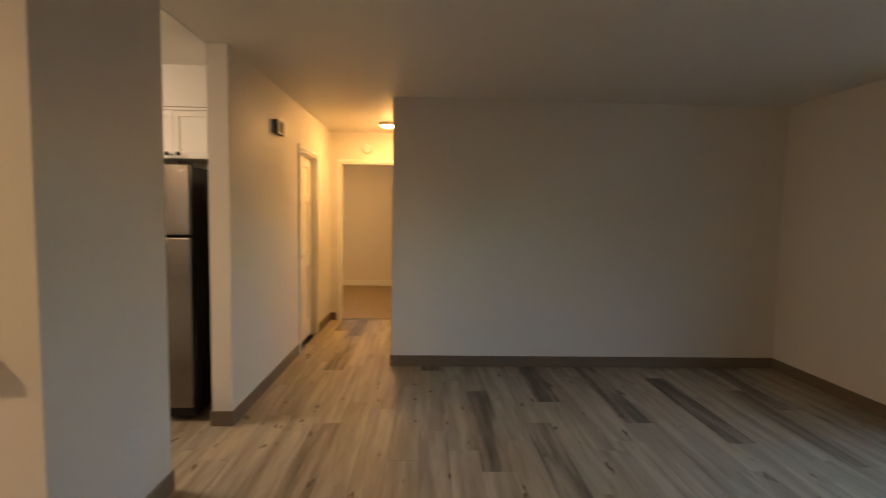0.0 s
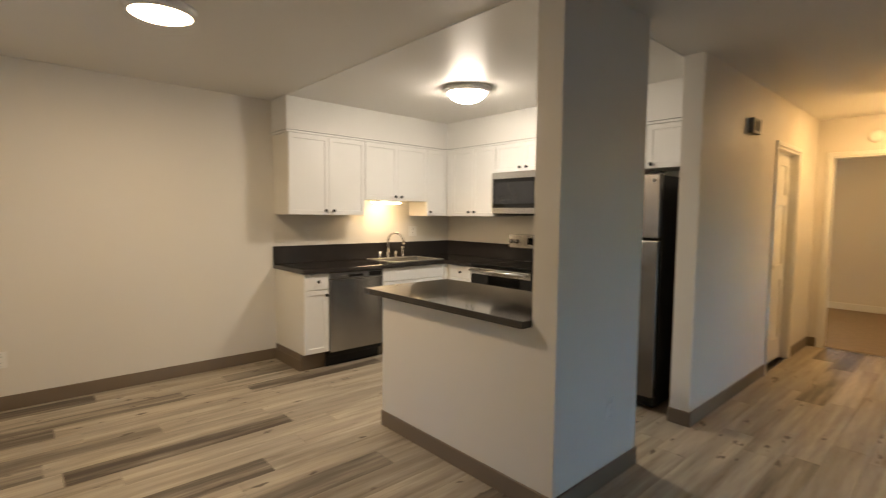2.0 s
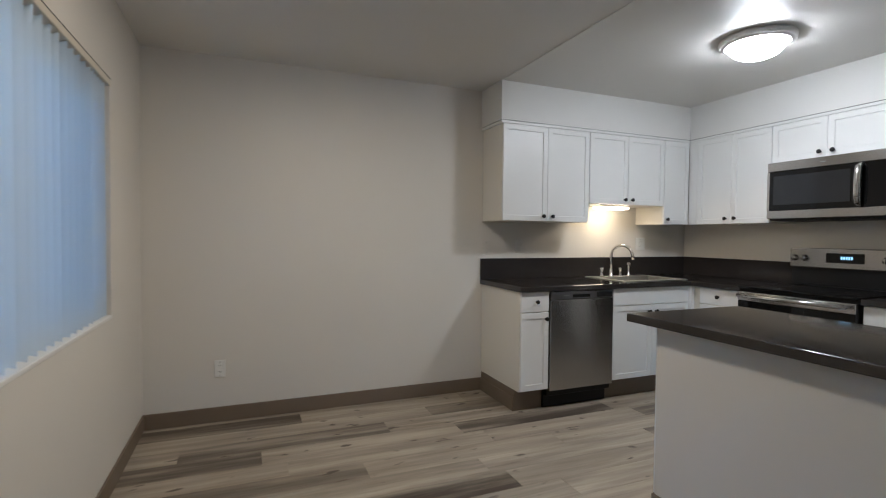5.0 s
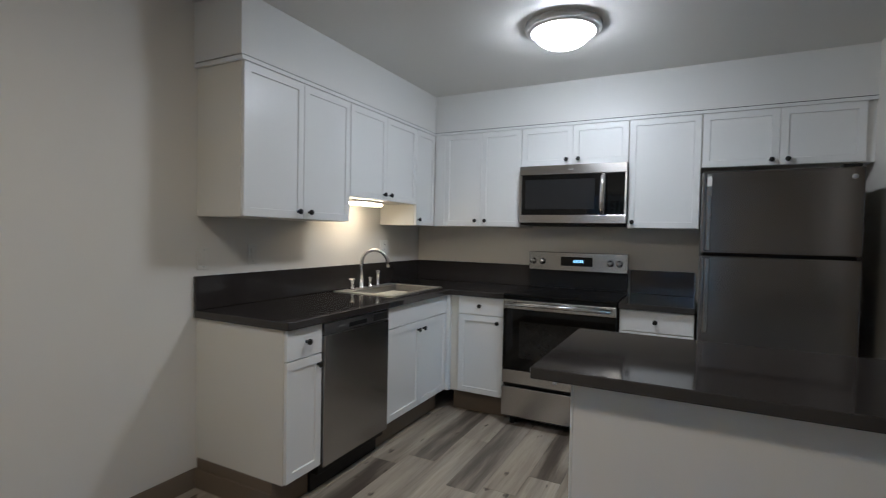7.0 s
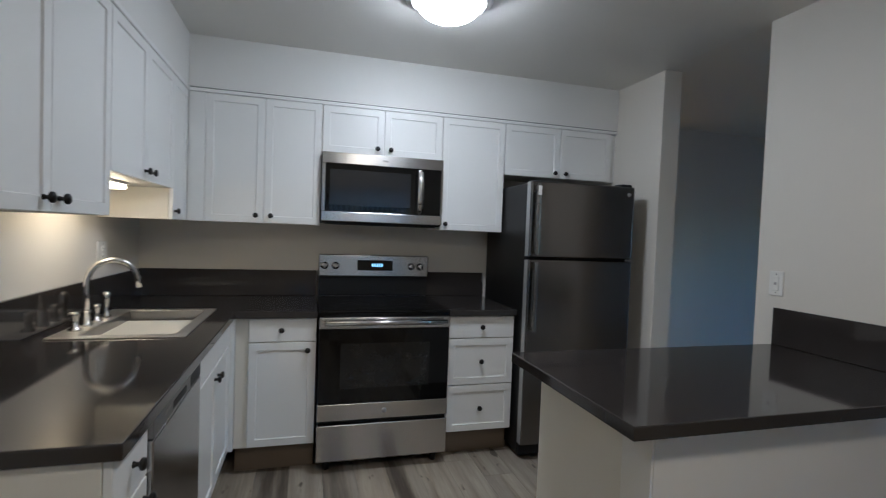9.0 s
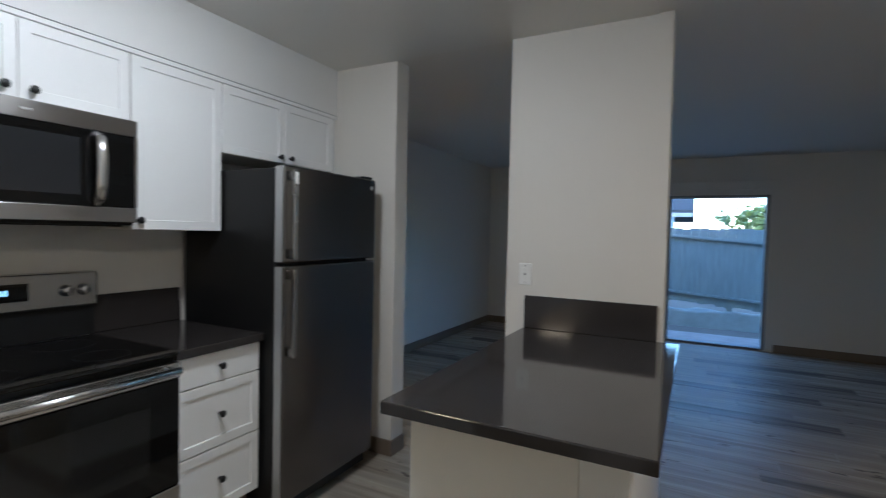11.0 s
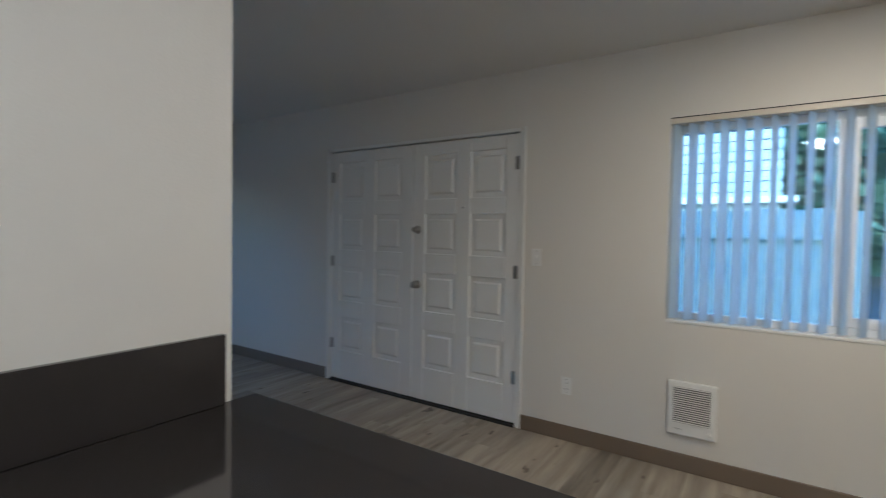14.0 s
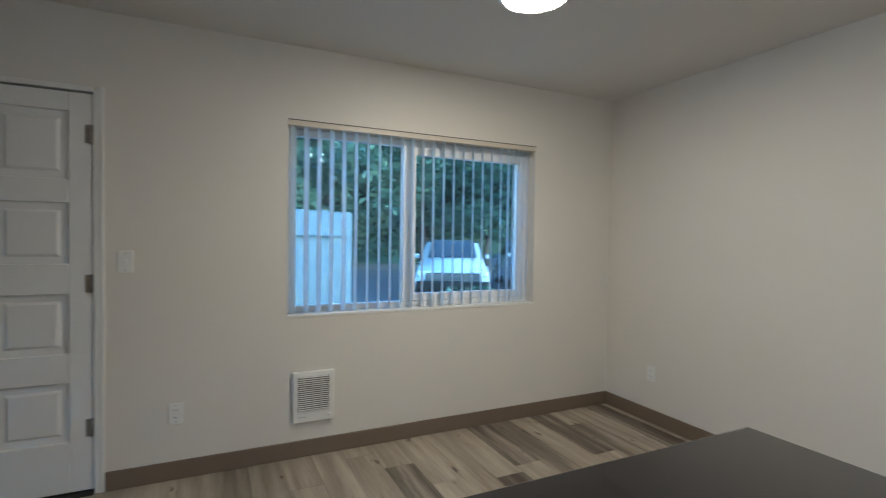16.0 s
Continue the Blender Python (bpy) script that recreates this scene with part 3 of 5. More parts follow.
for nm, a, b, xa in (("fixed_panel", -2.135, -0.84, XE + 0.09), ("sliding_panel", -2.10, -0.86, XE + 0.04)):
    bm = bmesh.new()
    bx(bm, xa, xa + 0.035, a, a + 0.055, 0.034, 1.93, 0.003)
    bx(bm, xa, xa + 0.035, b - 0.055, b, 0.034, 1.93, 0.003)
    bx(bm, xa, xa + 0.035, a + 0.055, b - 0.055, 0.034, 0.12, 0.003)
    bx(bm, xa, xa + 0.035, a + 0.055, b - 0.055, 1.87, 1.93, 0.003)
    pn = part(nm, bm, ALU, sl)
    g = part("pane", box(xa + 0.015, xa + 0.020, a + 0.05, b - 0.05, 0.115, 1.875), GLASS, pn, "clear glass pane")
    g.visible_shadow = False
part("pull_handle", box(XE + 0.022, XE + 0.042, -2.085, -2.055, 0.95, 1.15, 0.006), BLACK, sl, "dark pull handle")
val = thing("blind_valance", XE - 0.05, -2.0, 1.98, "off-white valance over the patio door", "valance")
part("board", box(XE - 0.095, XE - 0.083, -3.33, -0.72, 2.02, 2.135, 0.003), WALL, val)
part("return", box(XE - 0.083, XE, -3.33, -3.318, 2.02, 2.135, 0.002), WALL, val)
part("return", box(XE - 0.083, XE, -0.732, -0.72, 2.02, 2.135, 0.002), WALL, val)
part("track", box(XE - 0.07, XE - 0.035, -3.30, -0.75, 2.075, 2.11, 0.003), GREYMETAL, val)
stack = thing("vertical_blind", XE - 0.05, -0.86, 0.03, "grey vertical blind vanes stacked beside the patio door", "blind")
for k in range(9):
    vane(stack, XE - 0.052, -0.775 - 0.021 * k, 8 + rng.uniform(-5, 5), 0.035, 2.075, 0.085)


# ---- kitchen ----
def cb(bm, run, u0, u1, d0, d1, z0, z1, bevel=0.0):
    """A box by width u, depth d from the wall and height: run W stands on the west wall, N on the range wall, P faces the kitchen."""
    if run == "W":
        return bx(bm, d0, d1, u0, u1, z0, z1, bevel)
    return bx(bm, u0, u1, -d1, -d0, z0, z1, bevel)


def shaker(parent, run, u0, u1, d, z0, z1, name="door", flat=False, rail=0.057):
    bm = bmesh.new()
    t = 0.019
    g = 0.0011
    cb(bm, run, u0 + g, u1 - g, d, d + t, z0 + g, z1 - g, 0.002)
    if not flat:
        out = Vector((1, 0, 0)) if run == "W" else Vector((0, -1, 0))
        face = max((f for f in bm.faces if f.normal.dot(out) > 0.99), key=lambda f: f.calc_area())
        bmesh.ops.inset_individual(bm, faces=[face], thickness=rail - 0.002)
        bmesh.ops.inset_individual(bm, faces=[face], thickness=0.004, depth=-0.007)
    return part(name, bm, CAB, parent)


def pull(parent, run, u, d, z):
    m = Matrix.Translation((d, u, z)) @ TO_E if run == "W" else Matrix.Translation((u, -d, z)) @ TO_S
    part("handle", spin(bmesh.new(), [(0, -0.001), (0.008, 0), (0.0075, 0.004), (0.0055, 0.007), (0.006, 0.013), (0.014, 0.017), (0.0155, 0.021), (0.0145, 0.026), (0.009, 0.029), (0, 0.030)], m, 16), KNOB, parent, "round black knob")


def cabinet(name, run, u0, u1, depth, z0, z1, label, doors, toe=False, group=""):
    """A cabinet box with doors or drawers: (kind, u0, u1, z0, z1, knob_u, knob_z)."""
    mid = (u0 + u1) / 2
    c = thing(name, *((depth / 2, mid) if run == "W" else (mid, -depth / 2)), 0.0 if toe else z0, label, "cabinet", group)
    bm = bmesh.new()
    body = depth - 0.020
    cb(bm, run, u0 + 0.0005, u1 - 0.0005, 0.002, body, z0, z1, 0.0008)
    part("body", bm, CARC, c)
    for kind, a, b, c0, c1, ku, kz in doors:
        dn = "drawer" if kind.startswith("drawer") else ("false_front" if kind == "false" else "door")
        d = shaker(c, run, a, b, body + 0.001, c0, c1, dn, flat=kind in ("drawer", "false"))
        if ku is not None:
            pull(d, run, ku, body + 0.020, kz)
    if toe:
        part("toe_kick", cb(bmesh.new(), run, u0, u1, 0.01, depth - 0.085, 0.0, z0, 0.001), BASE, c, "taupe toe kick")
    return c


UB, UT, UD = 1.390, 2.126, 0.335
UG, LG = "white wall cabinets", "white base cabinets"
ul = "white shaker wall cabinet with two doors and black knobs"
cabinet("wall_cabinet", "W", -2.252, -1.445, UD, UB, UT, ul, [
    ("door", -2.250, -1.850, UB, UT, -1.892, 1.430), ("door", -1.850, -1.447, UB, UT, -1.808, 1.430)], group=UG)
cabinet("wall_cabinet", "W", -1.445, -0.632, UD, 1.548, UT, "short white shaker cabinet above the sink", [
    ("door", -1.443, -1.040, 1.548, UT, -1.078, 1.588), ("door", -1.040, -0.634, 1.548, UT, -1.000, 1.588)], group=UG)
cabinet("wall_cabinet", "W", -0.632, -0.337, UD, UB, UT, "narrow white shaker wall cabinet in the corner", [
    ("door", -0.630, -0.338, UB, UT, -0.598, 1.434)], group=UG)
cabinet("wall_cabinet", "N", 0.355, 1.075, UD, UB, UT, ul, [
    ("door", 0.425, 0.748, UB, UT, 0.706, 1.436), ("door", 0.748, 1.073, UB, UT, 0.790, 1.436)], group=UG)
cabinet("wall_cabinet", "N", 1.075, 1.835, UD, 1.842, UT, "short white shaker cabinet above the microwave", [
    ("door", 1.077, 1.455, 1.842, UT, 1.413, 1.882), ("door", 1.455, 1.833, 1.842, UT, 1.497, 1.882)], group=UG)
cabinet("wall_cabinet", "N", 1.835, 2.275, UD, UB, UT, "white shaker wall cabinet with one door", [
    ("door", 1.837, 2.273, UB, UT, 1.868, 1.432)], group=UG)
cabinet("wall_cabinet", "N", 2.275, 3.100, UD, 1.782, UT, "short white shaker cabinet above the refrigerator", [
    ("door", 2.277, 2.690, 1.782, UT, 2.650, 1.815), ("door", 2.690, 3.098, 1.782, UT, 2.731, 1.815)], group=UG)
built("trim_corner_strip", box(0.3352, 0.4245, -0.3335, -0.3165, UB, UT, 0.001), CAB, "white filler strip in the cabinet corner", "trim")
built("trim_filler", box(3.1005, 3.14, -UD + 0.02, -0.002, 1.782, UT), CAB, "white filler strip beside cabinet", "trim")

BZ, BZT, BD = 0.155, 0.872, 0.622
cabinet("base_cabinet", "W", -2.252, -2.014, BD, BZ, BZT, "narrow white base cabinet with drawer and door", [
    ("drawer", -2.250, -2.016, 0.728, BZT, -2.125, 0.802), ("door", -2.250, -2.016, BZ + 0.006, 0.724, -2.046, 0.676)], True, LG)
cabinet("base_cabinet", "W", -1.434, -0.640, BD, BZ, BZT, "white sink base cabinet with two shaker doors", [
    ("false", -1.432, -0.642, 0.740, BZT, None, None), ("door", -1.432, -1.036, BZ + 0.006, 0.736, -1.072, 0.682),
    ("door", -1.036, -0.642, BZ + 0.006, 0.736, -1.000, 0.682)], True, LG)
cabinet("base_cabinet", "N", 0.645, 1.068, BD, BZ, BZT, "white base cabinet with drawer and shaker door", [
    ("drawer", 0.712, 1.066, 0.742, BZT, 0.882, 0.808), ("door", 0.712, 1.066, BZ + 0.006, 0.738, 1.022, 0.694)], True, LG)
cabinet("base_cabinet", "N", 1.838, 2.266, BD, BZ, BZT, "white base cabinet with three drawers", [
    ("drawer", 1.840, 2.264, 0.738, BZT, 2.050, 0.806), ("drawer_panel", 1.840, 2.264, 0.450, 0.734, 2.050, 0.594),
    ("drawer_panel", 1.840, 2.264, BZ + 0.006, 0.446, 2.050, 0.304)], True, LG)
built("trim_corner_filler", box(0.601, 0.644, -0.636, -0.602, BZ, BZT), CAB, "white filler in the cabinet corner", "trim")
built("baseboard", box(0.0, 0.54, -2.262, -2.253, 0.0, BH, 0.002), BASE, "taupe rubber base along cabinet end", "baseboard")

# peninsula cabinets behind the half wall, their end panel towards the dining area
pc = thing("peninsula_cabinet", 2.51, -1.94, 0, "white peninsula base cabinet with plain end panel", "cabinet", LG)
part("body", box(1.915, 3.121, -2.199, -1.70, BZ, 0.874, 0.001), CARC, pc)
part("end_panel", box(1.908, 1.9145, -2.198, -1.686, 0.103, 0.874, 0.001), CARC, pc)
part("toe_kick", box(1.93, 3.121, -2.199, -1.76, 0, BZ), BASE, pc, "taupe toe kick")
for a, b in ((1.918, 2.31), (2.31, 2.71), (2.71, 3.118)):
    bm = bmesh.new()
    bx(bm, a + 0.002, b - 0.002, -1.699, -1.680, BZ + 0.006, 0.872, 0.002)
    d = part("door", bm, CAB, pc)
    m = Matrix.Translation((b - 0.04, -1.680, 0.80)) @ TO_N
    part("handle", spin(bmesh.new(), [(0, 0), (0.008, 0), (0.006, 0.012), (0.015, 0.020), (0.0145, 0.026), (0, 0.030)], m, 14), KNOB, d, "round black knob")
built("trim_half_wall_cap", box(1.906, 1.914, -2.324, -2.2, 0.103, 0.874, 0.001), WHITE, "white corner trim on half wall end", "trim")


# worktops: charcoal stone-look slabs with upstands
def slab(bm, xs, ys, gaps=()):
    """One slab over the cells between the lines xs and ys, without the cells in gaps, its edges eased."""
    grid = {}
    for i in range(len(xs) - 1):
        for j in range(len(ys) - 1):
            if (i, j) in gaps:
                continue
            ring = [(i, j), (i + 1, j), (i + 1, j + 1), (i, j + 1)]
            for k in ring:
                if k not in grid:
                    grid[k] = bm.verts.new((xs[k[0]], ys[k[1]], 0.875))
            bm.faces.new([grid[k] for k in ring])
    r = bmesh.ops.extrude_face_region(bm, geom=list(bm.faces))
    bmesh.ops.translate(bm, verts=[v for v in r["geom"] if isinstance(v, bmesh.types.BMVert)], vec=(0, 0, 0.038))
    bmesh.ops.recalc_face_normals(bm, faces=bm.faces)
    edges = [e for e in bm.edges if len(e.link_faces) == 2 and e.calc_face_angle() > 1.0]
    bmesh.ops.bevel(bm, geom=edges, offset=0.004, segments=2, affect="EDGES", profile=0.5)
    return bm


SX0, SX1, SY0, SY1 = 0.070, 0.522, -1.232, -0.578
wt = thing("worktop", 0.3, -1.3, 0.875, "charcoal L-shaped worktop with low upstand", "worktop")
bm = slab(bmesh.new(), (0.0, SX0, SX1, 0.646, 1.071), (-2.268, SY0, -0.646, SY1, 0.0), {(1, 1), (1, 2), (3, 0), (3, 1)})
part("slab", bm, COUNTER, wt)
part("upstand", box(0.0005, 0.019, -2.268, -0.019, 0.9135, 1.086, 0.002), COUNTER, wt)
part("upstand", box(0.0005, 1.071, -0.0185, -0.0005, 0.9135, 1.086, 0.002), COUNTER, wt)
wt2 = thing("worktop", 2.05, -0.3, 0.875, "short charcoal worktop beside the refrigerator", "worktop")
part("slab", slab(bmesh.new(), (1.836, 2.270), (-0.646, 0.0)), COUNTER, wt2)
part("upstand", box(1.836, 2.270, -0.0185, -0.0005, 0.9135, 1.086, 0.002), COUNTER, wt2)
part("upstand_end", box(2.262, 2.270, -0.02, -0.0186, 0.9135, 1.086), STEEL, wt2)
wt3 = thing("peninsula_worktop", 2.45, -2.02, 0.875, "charcoal peninsula worktop with polished top and upstand", "worktop")
part("slab", slab(bmesh.new(), (1.792, 3.121), (-2.394, -1.648)), COUNTER, wt3)
part("upstand", box(3.102, 3.121, -2.298, -1.652, 0.9135, 1.084, 0.002), COUNTER, wt3)

# sink and tap
sk = thing("sink", 0.295, -0.905, 0.74, "stainless steel drop-in kitchen sink", "sink")
bm = bmesh.new()
o, r2 = 0.018, 0.030
rim = [(SX0 - o, SX1 + o, SY0 - o, SY0 + r2), (SX0 - o, SX1 + o, SY1 - r2, SY1 + o), (SX0 - o, SX0 + 0.075, SY0 + r2, SY1 - r2), (SX1 - r2, SX1 + o, SY0 + r2, SY1 - r2)]
for a, b, c, d in rim:
    bx(bm, a, b, c, d, 0.9132, 0.919, 0.002)
part("rim", bm, SINKRIM, sk, "satin steel rim")
bm = bmesh.new()
ix0, ix1, iy0, iy1, zb = SX0 + 0.075, SX1 - r2, SY0 + r2, SY1 - r2, 0.745
w = 0.003
bx(bm, ix0, ix1, iy0, iy1, zb - w, zb)
bx(bm, ix0 - w, ix0, iy0, iy1, zb, 0.9135)
bx(bm, ix1, ix1 + w, iy0, iy1, zb, 0.9135)
bx(bm, ix0, ix1, iy0 - w, iy0, zb, 0.9135)
bx(bm, ix0, ix1, iy1, iy1 + w, zb, 0.9135)
part("basin", bm, SINKSTEEL, sk)
part("drain", spin(bmesh.new(), [(0, 0.001), (0.02, 0.001), (0.024, 0.004), (0.042, 0.004), (0.044, 0.0)], Matrix.Translation(((ix0 + ix1) / 2, (iy0 + iy1) / 2, zb)), 20), STEEL, sk)
tp = thing("tap", 0.095, -0.955, 0.919, "satin nickel gooseneck kitchen tap with side sprayer", "tap")
tx, ty = 0.098, -1.000
pts = [(tx, ty, 0.93), (tx, ty, 1.06)]
for k in range(1, 15):
    a = math.pi * k / 15
    pts.append((tx + 0.085 * (1 - math.cos(a)), ty + 0.045 * (1 - math.cos(a)), 1.095 + 0.105 * math.sin(a)))
pts.append((tx + 0.173, ty + 0.092, 1.075))
part("spout", tube(bmesh.new(), pts, [0.0125] * (len(pts) - 2) + [0.013, 0.015], 14), CHROME, tp)
part("base", spin(bmesh.new(), [(0, 0), (0.026, 0), (0.026, 0.008), (0.018, 0.014), (0.017, 0.06), (0.014, 0.066), (0, 0.066)], Matrix.Translation((tx, ty, 0.919)), 20), CHROME, tp)
for dy in (-0.105, 0.105):
    m = Matrix.Translation((tx, ty + dy, 0.919))
    h = part("handle", spin(bmesh.new(), [(0, 0), (0.024, 0), (0.024, 0.006), (0.014, 0.012), (0.013, 0.055), (0.017, 0.060), (0.017, 0.072), (0, 0.076)], m, 18), CHROME, tp)
    part("lever", tube(bmesh.new(), [(tx - 0.02, ty + dy + (0.02 if dy > 0 else -0.02), 0.990), (tx + 0.015, ty + dy + (-0.012 if dy > 0 else 0.012), 0.992)], 0.006, 10), CHROME, h)
m = Matrix.Translation((tx + 0.005, ty + 0.20, 0.919))
part("sprayer", spin(bmesh.new(), [(0, 0), (0.022, 0), (0.022, 0.010), (0.013, 0.018), (0.012, 0.055), (0.018, 0.085), (0.019, 0.110), (0.012, 0.120), (0, 0.121)], m, 18), CHROME, tp)

# dishwasher
dw = thing("dishwasher", 0.3, -1.724, 0, "stainless steel dishwasher with dark control strip", "dishwasher")
D0, D1 = -2.012, -1.437
part("body", box(0.01, 0.60, D0, D1, 0.10, 0.868, 0.002), BLACK, dw)
part("door", box(0.601, 0.634, D0 + 0.003, D1 - 0.003, 0.145, 0.808, 0.004, 2), DWDOOR, dw)
cs = part("control_strip", box(0.601, 0.634, D0 + 0.003, D1 - 0.003, 0.812, 0.868, 0.004, 2), DWSTEEL, dw)
part("pocket_handle", box(0.630, 0.6355, -1.82, -1.66, 0.822, 0.846, 0.002), BLACK, cs, "dark recessed pocket handle")
part("control_panel", box(0.632, 0.6352, -1.60, -1.455, 0.818, 0.858, 0.001), BLACK, cs, "dark control window")
part("vent_label", box(0.632, 0.6352, -1.90, -1.85, 0.836, 0.844), GREYMETAL, cs)
part("toe_kick", box(0.05, 0.55, D0, D1, 0.0, 0.098, 0.001), BLACK, dw, "black toe kick")

# range
rg = thing("range", 1.452, -0.33, 0, "stainless steel electric range with black glass top", "range")
R0, R1 = 1.078, 1.830
part("body", box(R0 + 0.002, R1 - 0.002, -0.640, -0.02, 0.05, 0.905, 0.003), BLACK, rg)
part("cooktop", box(R0, R1, -0.672, -0.075, 0.9055, 0.922, 0.004, 2), BLACKGLASS, rg, "black ceramic glass cooktop")
ring = surface("burner_ring_print", (0.009, 0.009, 0.010), 0.06, bump=0)
for cx, cy, cr in ((1.27, -0.50, 0.115), (1.64, -0.50, 0.09), (1.27, -0.22, 0.08), (1.64, -0.22, 0.105)):
    part("burner", spin(bmesh.new(), [(cr - 0.004, 0.0), (cr - 0.004, 0.0006), (cr, 0.0006), (cr, 0.0)], Matrix.Translation((cx, cy, 0.9221)), 40), ring, rg)
bgd = part("backguard", bx(bmesh.new(), R0 + 0.002, R1 - 0.002, -0.098, -0.022, 1.055, 1.203, 0.008, 3), STEELH, rg, "stainless control panel")
part("riser", box(R0 + 0.006, R1 - 0.006, -0.074, -0.022, 0.9225, 1.0545), BLACK, rg, "black riser")
dsp = part("display", box(1.335, 1.575, -0.1005, -0.097, 1.098, 1.168, 0.002), BLACKGLASS, bgd, "black clock display")
for k, dx in enumerate((0, 0.016, 0.032, 0.048, 0.064)):
    part("digit", box(1.432 + dx, 1.442 + dx, -0.1015, -0.1006, 1.124, 1.146), GLOW_CLOCK, dsp, "pale blue clock digit")
for kx in (1.118, 1.190, 1.704, 1.768):
    m = Matrix.Translation((kx, -0.098, 1.128)) @ TO_S
    kn = part("knob", spin(bmesh.new(), [(0, 0), (0.025, 0), (0.025, 0.004), (0.020, 0.006), (0.019, 0.024), (0.016, 0.028), (0, 0.028)], m, 20), STEELH, bgd, "steel control knob")
    part("grip", box(kx - 0.004, kx + 0.004, -0.132, -0.125, 1.110, 1.146, 0.002), STEELH, kn)
od = part("oven_door", box(R0 + 0.002, R1 - 0.002, -0.668, -0.641, 0.395, 0.880, 0.003), BLACK, rg)
part("top_rail", box(R0 + 0.001, R1 - 0.001, -0.678, -0.6685, 0.818, 0.882, 0.004, 2), STEELH, od)
part("oven_glass", box(R0 + 0.003, R1 - 0.003, -0.675, -0.6685, 0.398, 0.814, 0.002), BLACKGLASS, od, "black glass oven window")
part("inner_window", box(R0 + 0.12, R1 - 0.12, -0.6757, -0.6752, 0.48, 0.735, 0.0), surface("oven_window", (0.014, 0.014, 0.014), 0.1, bump=0), od)
bm = tube(bmesh.new(), [(R0 + 0.03, -0.722, 0.858), (R1 - 0.03, -0.722, 0.858)], 0.014, 14)
for hx in (R0 + 0.05, R1 - 0.05):
    bx(bm, hx - 0.012, hx + 0.012, -0.722, -0.676, 0.848, 0.868, 0.003)
part("handle", bm, HANDLE, od, "steel bar handle")
part("bottom_rail", box(R0 + 0.001, R1 - 0.001, -0.678, -0.641, 0.300, 0.394, 0.004, 2), STEELH, rg)
part("badge", spin(bmesh.new(), [(0, 0.0), (0.014, 0), (0.014, 0.002), (0, 0.0022)], Matrix.Translation((1.452, -0.678, 0.347)) @ TO_S, 18), GREYMETAL, rg)
part("drawer", box(R0 + 0.001, R1 - 0.001, -0.678, -0.641, 0.070, 0.276, 0.005, 2), STEELH, rg)
for fx in (R0 + 0.06, R1 - 0.06):
    for fy in (-0.60, -0.08):
        part("foot", spin(bmesh.new(), [(0, 0), (0.02, 0), (0.018, 0.05), (0, 0.052)], Matrix.Translation((fx, fy, 0)), 12), BLACK, rg)

# microwave over the range
mw = thing("microwave", 1.455, -0.2, 1.415, "stainless over-range microwave with black glass door", "microwave")
M0, M1, MY = 1.080, 1.834, -0.352
part("body", box(M0 + 0.001, M1 - 0.001, MY, -0.003, 1.408, 1.839, 0.002), BLACK, mw)
part("top_trim", box(M0, M1, MY - 0.032, MY - 0.0005, 1.770, 1.838, 0.004, 2), STEELH, mw)
part("bottom_trim", box(M0, M1, MY - 0.032, MY - 0.0005, 1.420, 1.480, 0.004, 2), STEELH, mw)
dr = part("door", box(M0, 1.690, MY - 0.030, MY - 0.0005, 1.4805, 1.7695, 0.003), BLACKGLASS, mw, "black glass door")
part("side_frame", box(M0, M0 + 0.018, MY - 0.0325, MY - 0.0302, 1.481, 1.769), STEELH, dr)
part("window", box(M0 + 0.045, 1.625, MY - 0.0312, MY - 0.0303, 1.520, 1.735), MWGLASS, dr)
bm = bmesh.new()
hp = [(1.682, MY - 0.030, 1.500), (1.682, MY - 0.060, 1.515), (1.682, MY - 0.066, 1.57), (1.682, MY - 0.068, 1.625), (1.682, MY - 0.066, 1.68), (1.682, MY - 0.060, 1.735), (1.682, MY - 0.030, 1.750)]
part("handle", tube(bm, hp, 0.021, 14), HANDLE, dr, "curved steel handle")
cp = part("control_panel", box(1.692, M1, MY - 0.030, MY - 0.0005, 1.4805, 1.7695, 0.003), BLACKGLASS, mw, "black control panel")
part("side_frame", box(M1 - 0.012, M1, MY - 0.0325, MY - 0.0302, 1.481, 1.769), STEELH, cp)
part("badge", box(1.44, 1.475, MY - 0.0335, MY - 0.032, 1.800, 1.808), GREYMETAL, mw)
part("vent_grille", box(M0 + 0.03, M1 - 0.03, -0.33, -0.05, 1.402, 1.4078), DARKGAP, mw)

# refrigerator, top freezer
fg = thing("refrigerator", 2.64, -0.4, 0, "dark stainless top-freezer refrigerator with black sides", "refrigerator")
F0, F1, FY = 2.280, 2.998, -0.757
part("body", box(F0 + 0.004, F1 - 0.004, -0.690, -0.035, 0.025, 1.695, 0.006, 2), BLACK, fg)
edge = surface("door_edge_grey", (0.42, 0.42, 0.42), 0.4, metal=0.5, bump=0.02)
fz = part("freezer_door", bx(bmesh.new(), F0, F1, FY, -0.700, 1.247, 1.706, 0.010, 3), SLATE, fg, "dark brushed steel freezer door")
fd = part("fridge_door", bx(bmesh.new(), F0, F1, FY, -0.700, 0.100, 1.234, 0.010, 3), SLATE, fg, "dark brushed steel refrigerator door")
part("edge_strip", box(F0 - 0.002, F0 - 0.0003, FY + 0.010, -0.702, 1.252, 1.700), edge, fz)
part("edge_strip", box(F0 - 0.002, F0 - 0.0003, FY + 0.010, -0.702, 0.105, 1.228), edge, fd)
part("gasket", box(F0 + 0.01, F1 - 0.01, -0.7, -0.69, 0.105, 1.70), BLACK, fg)
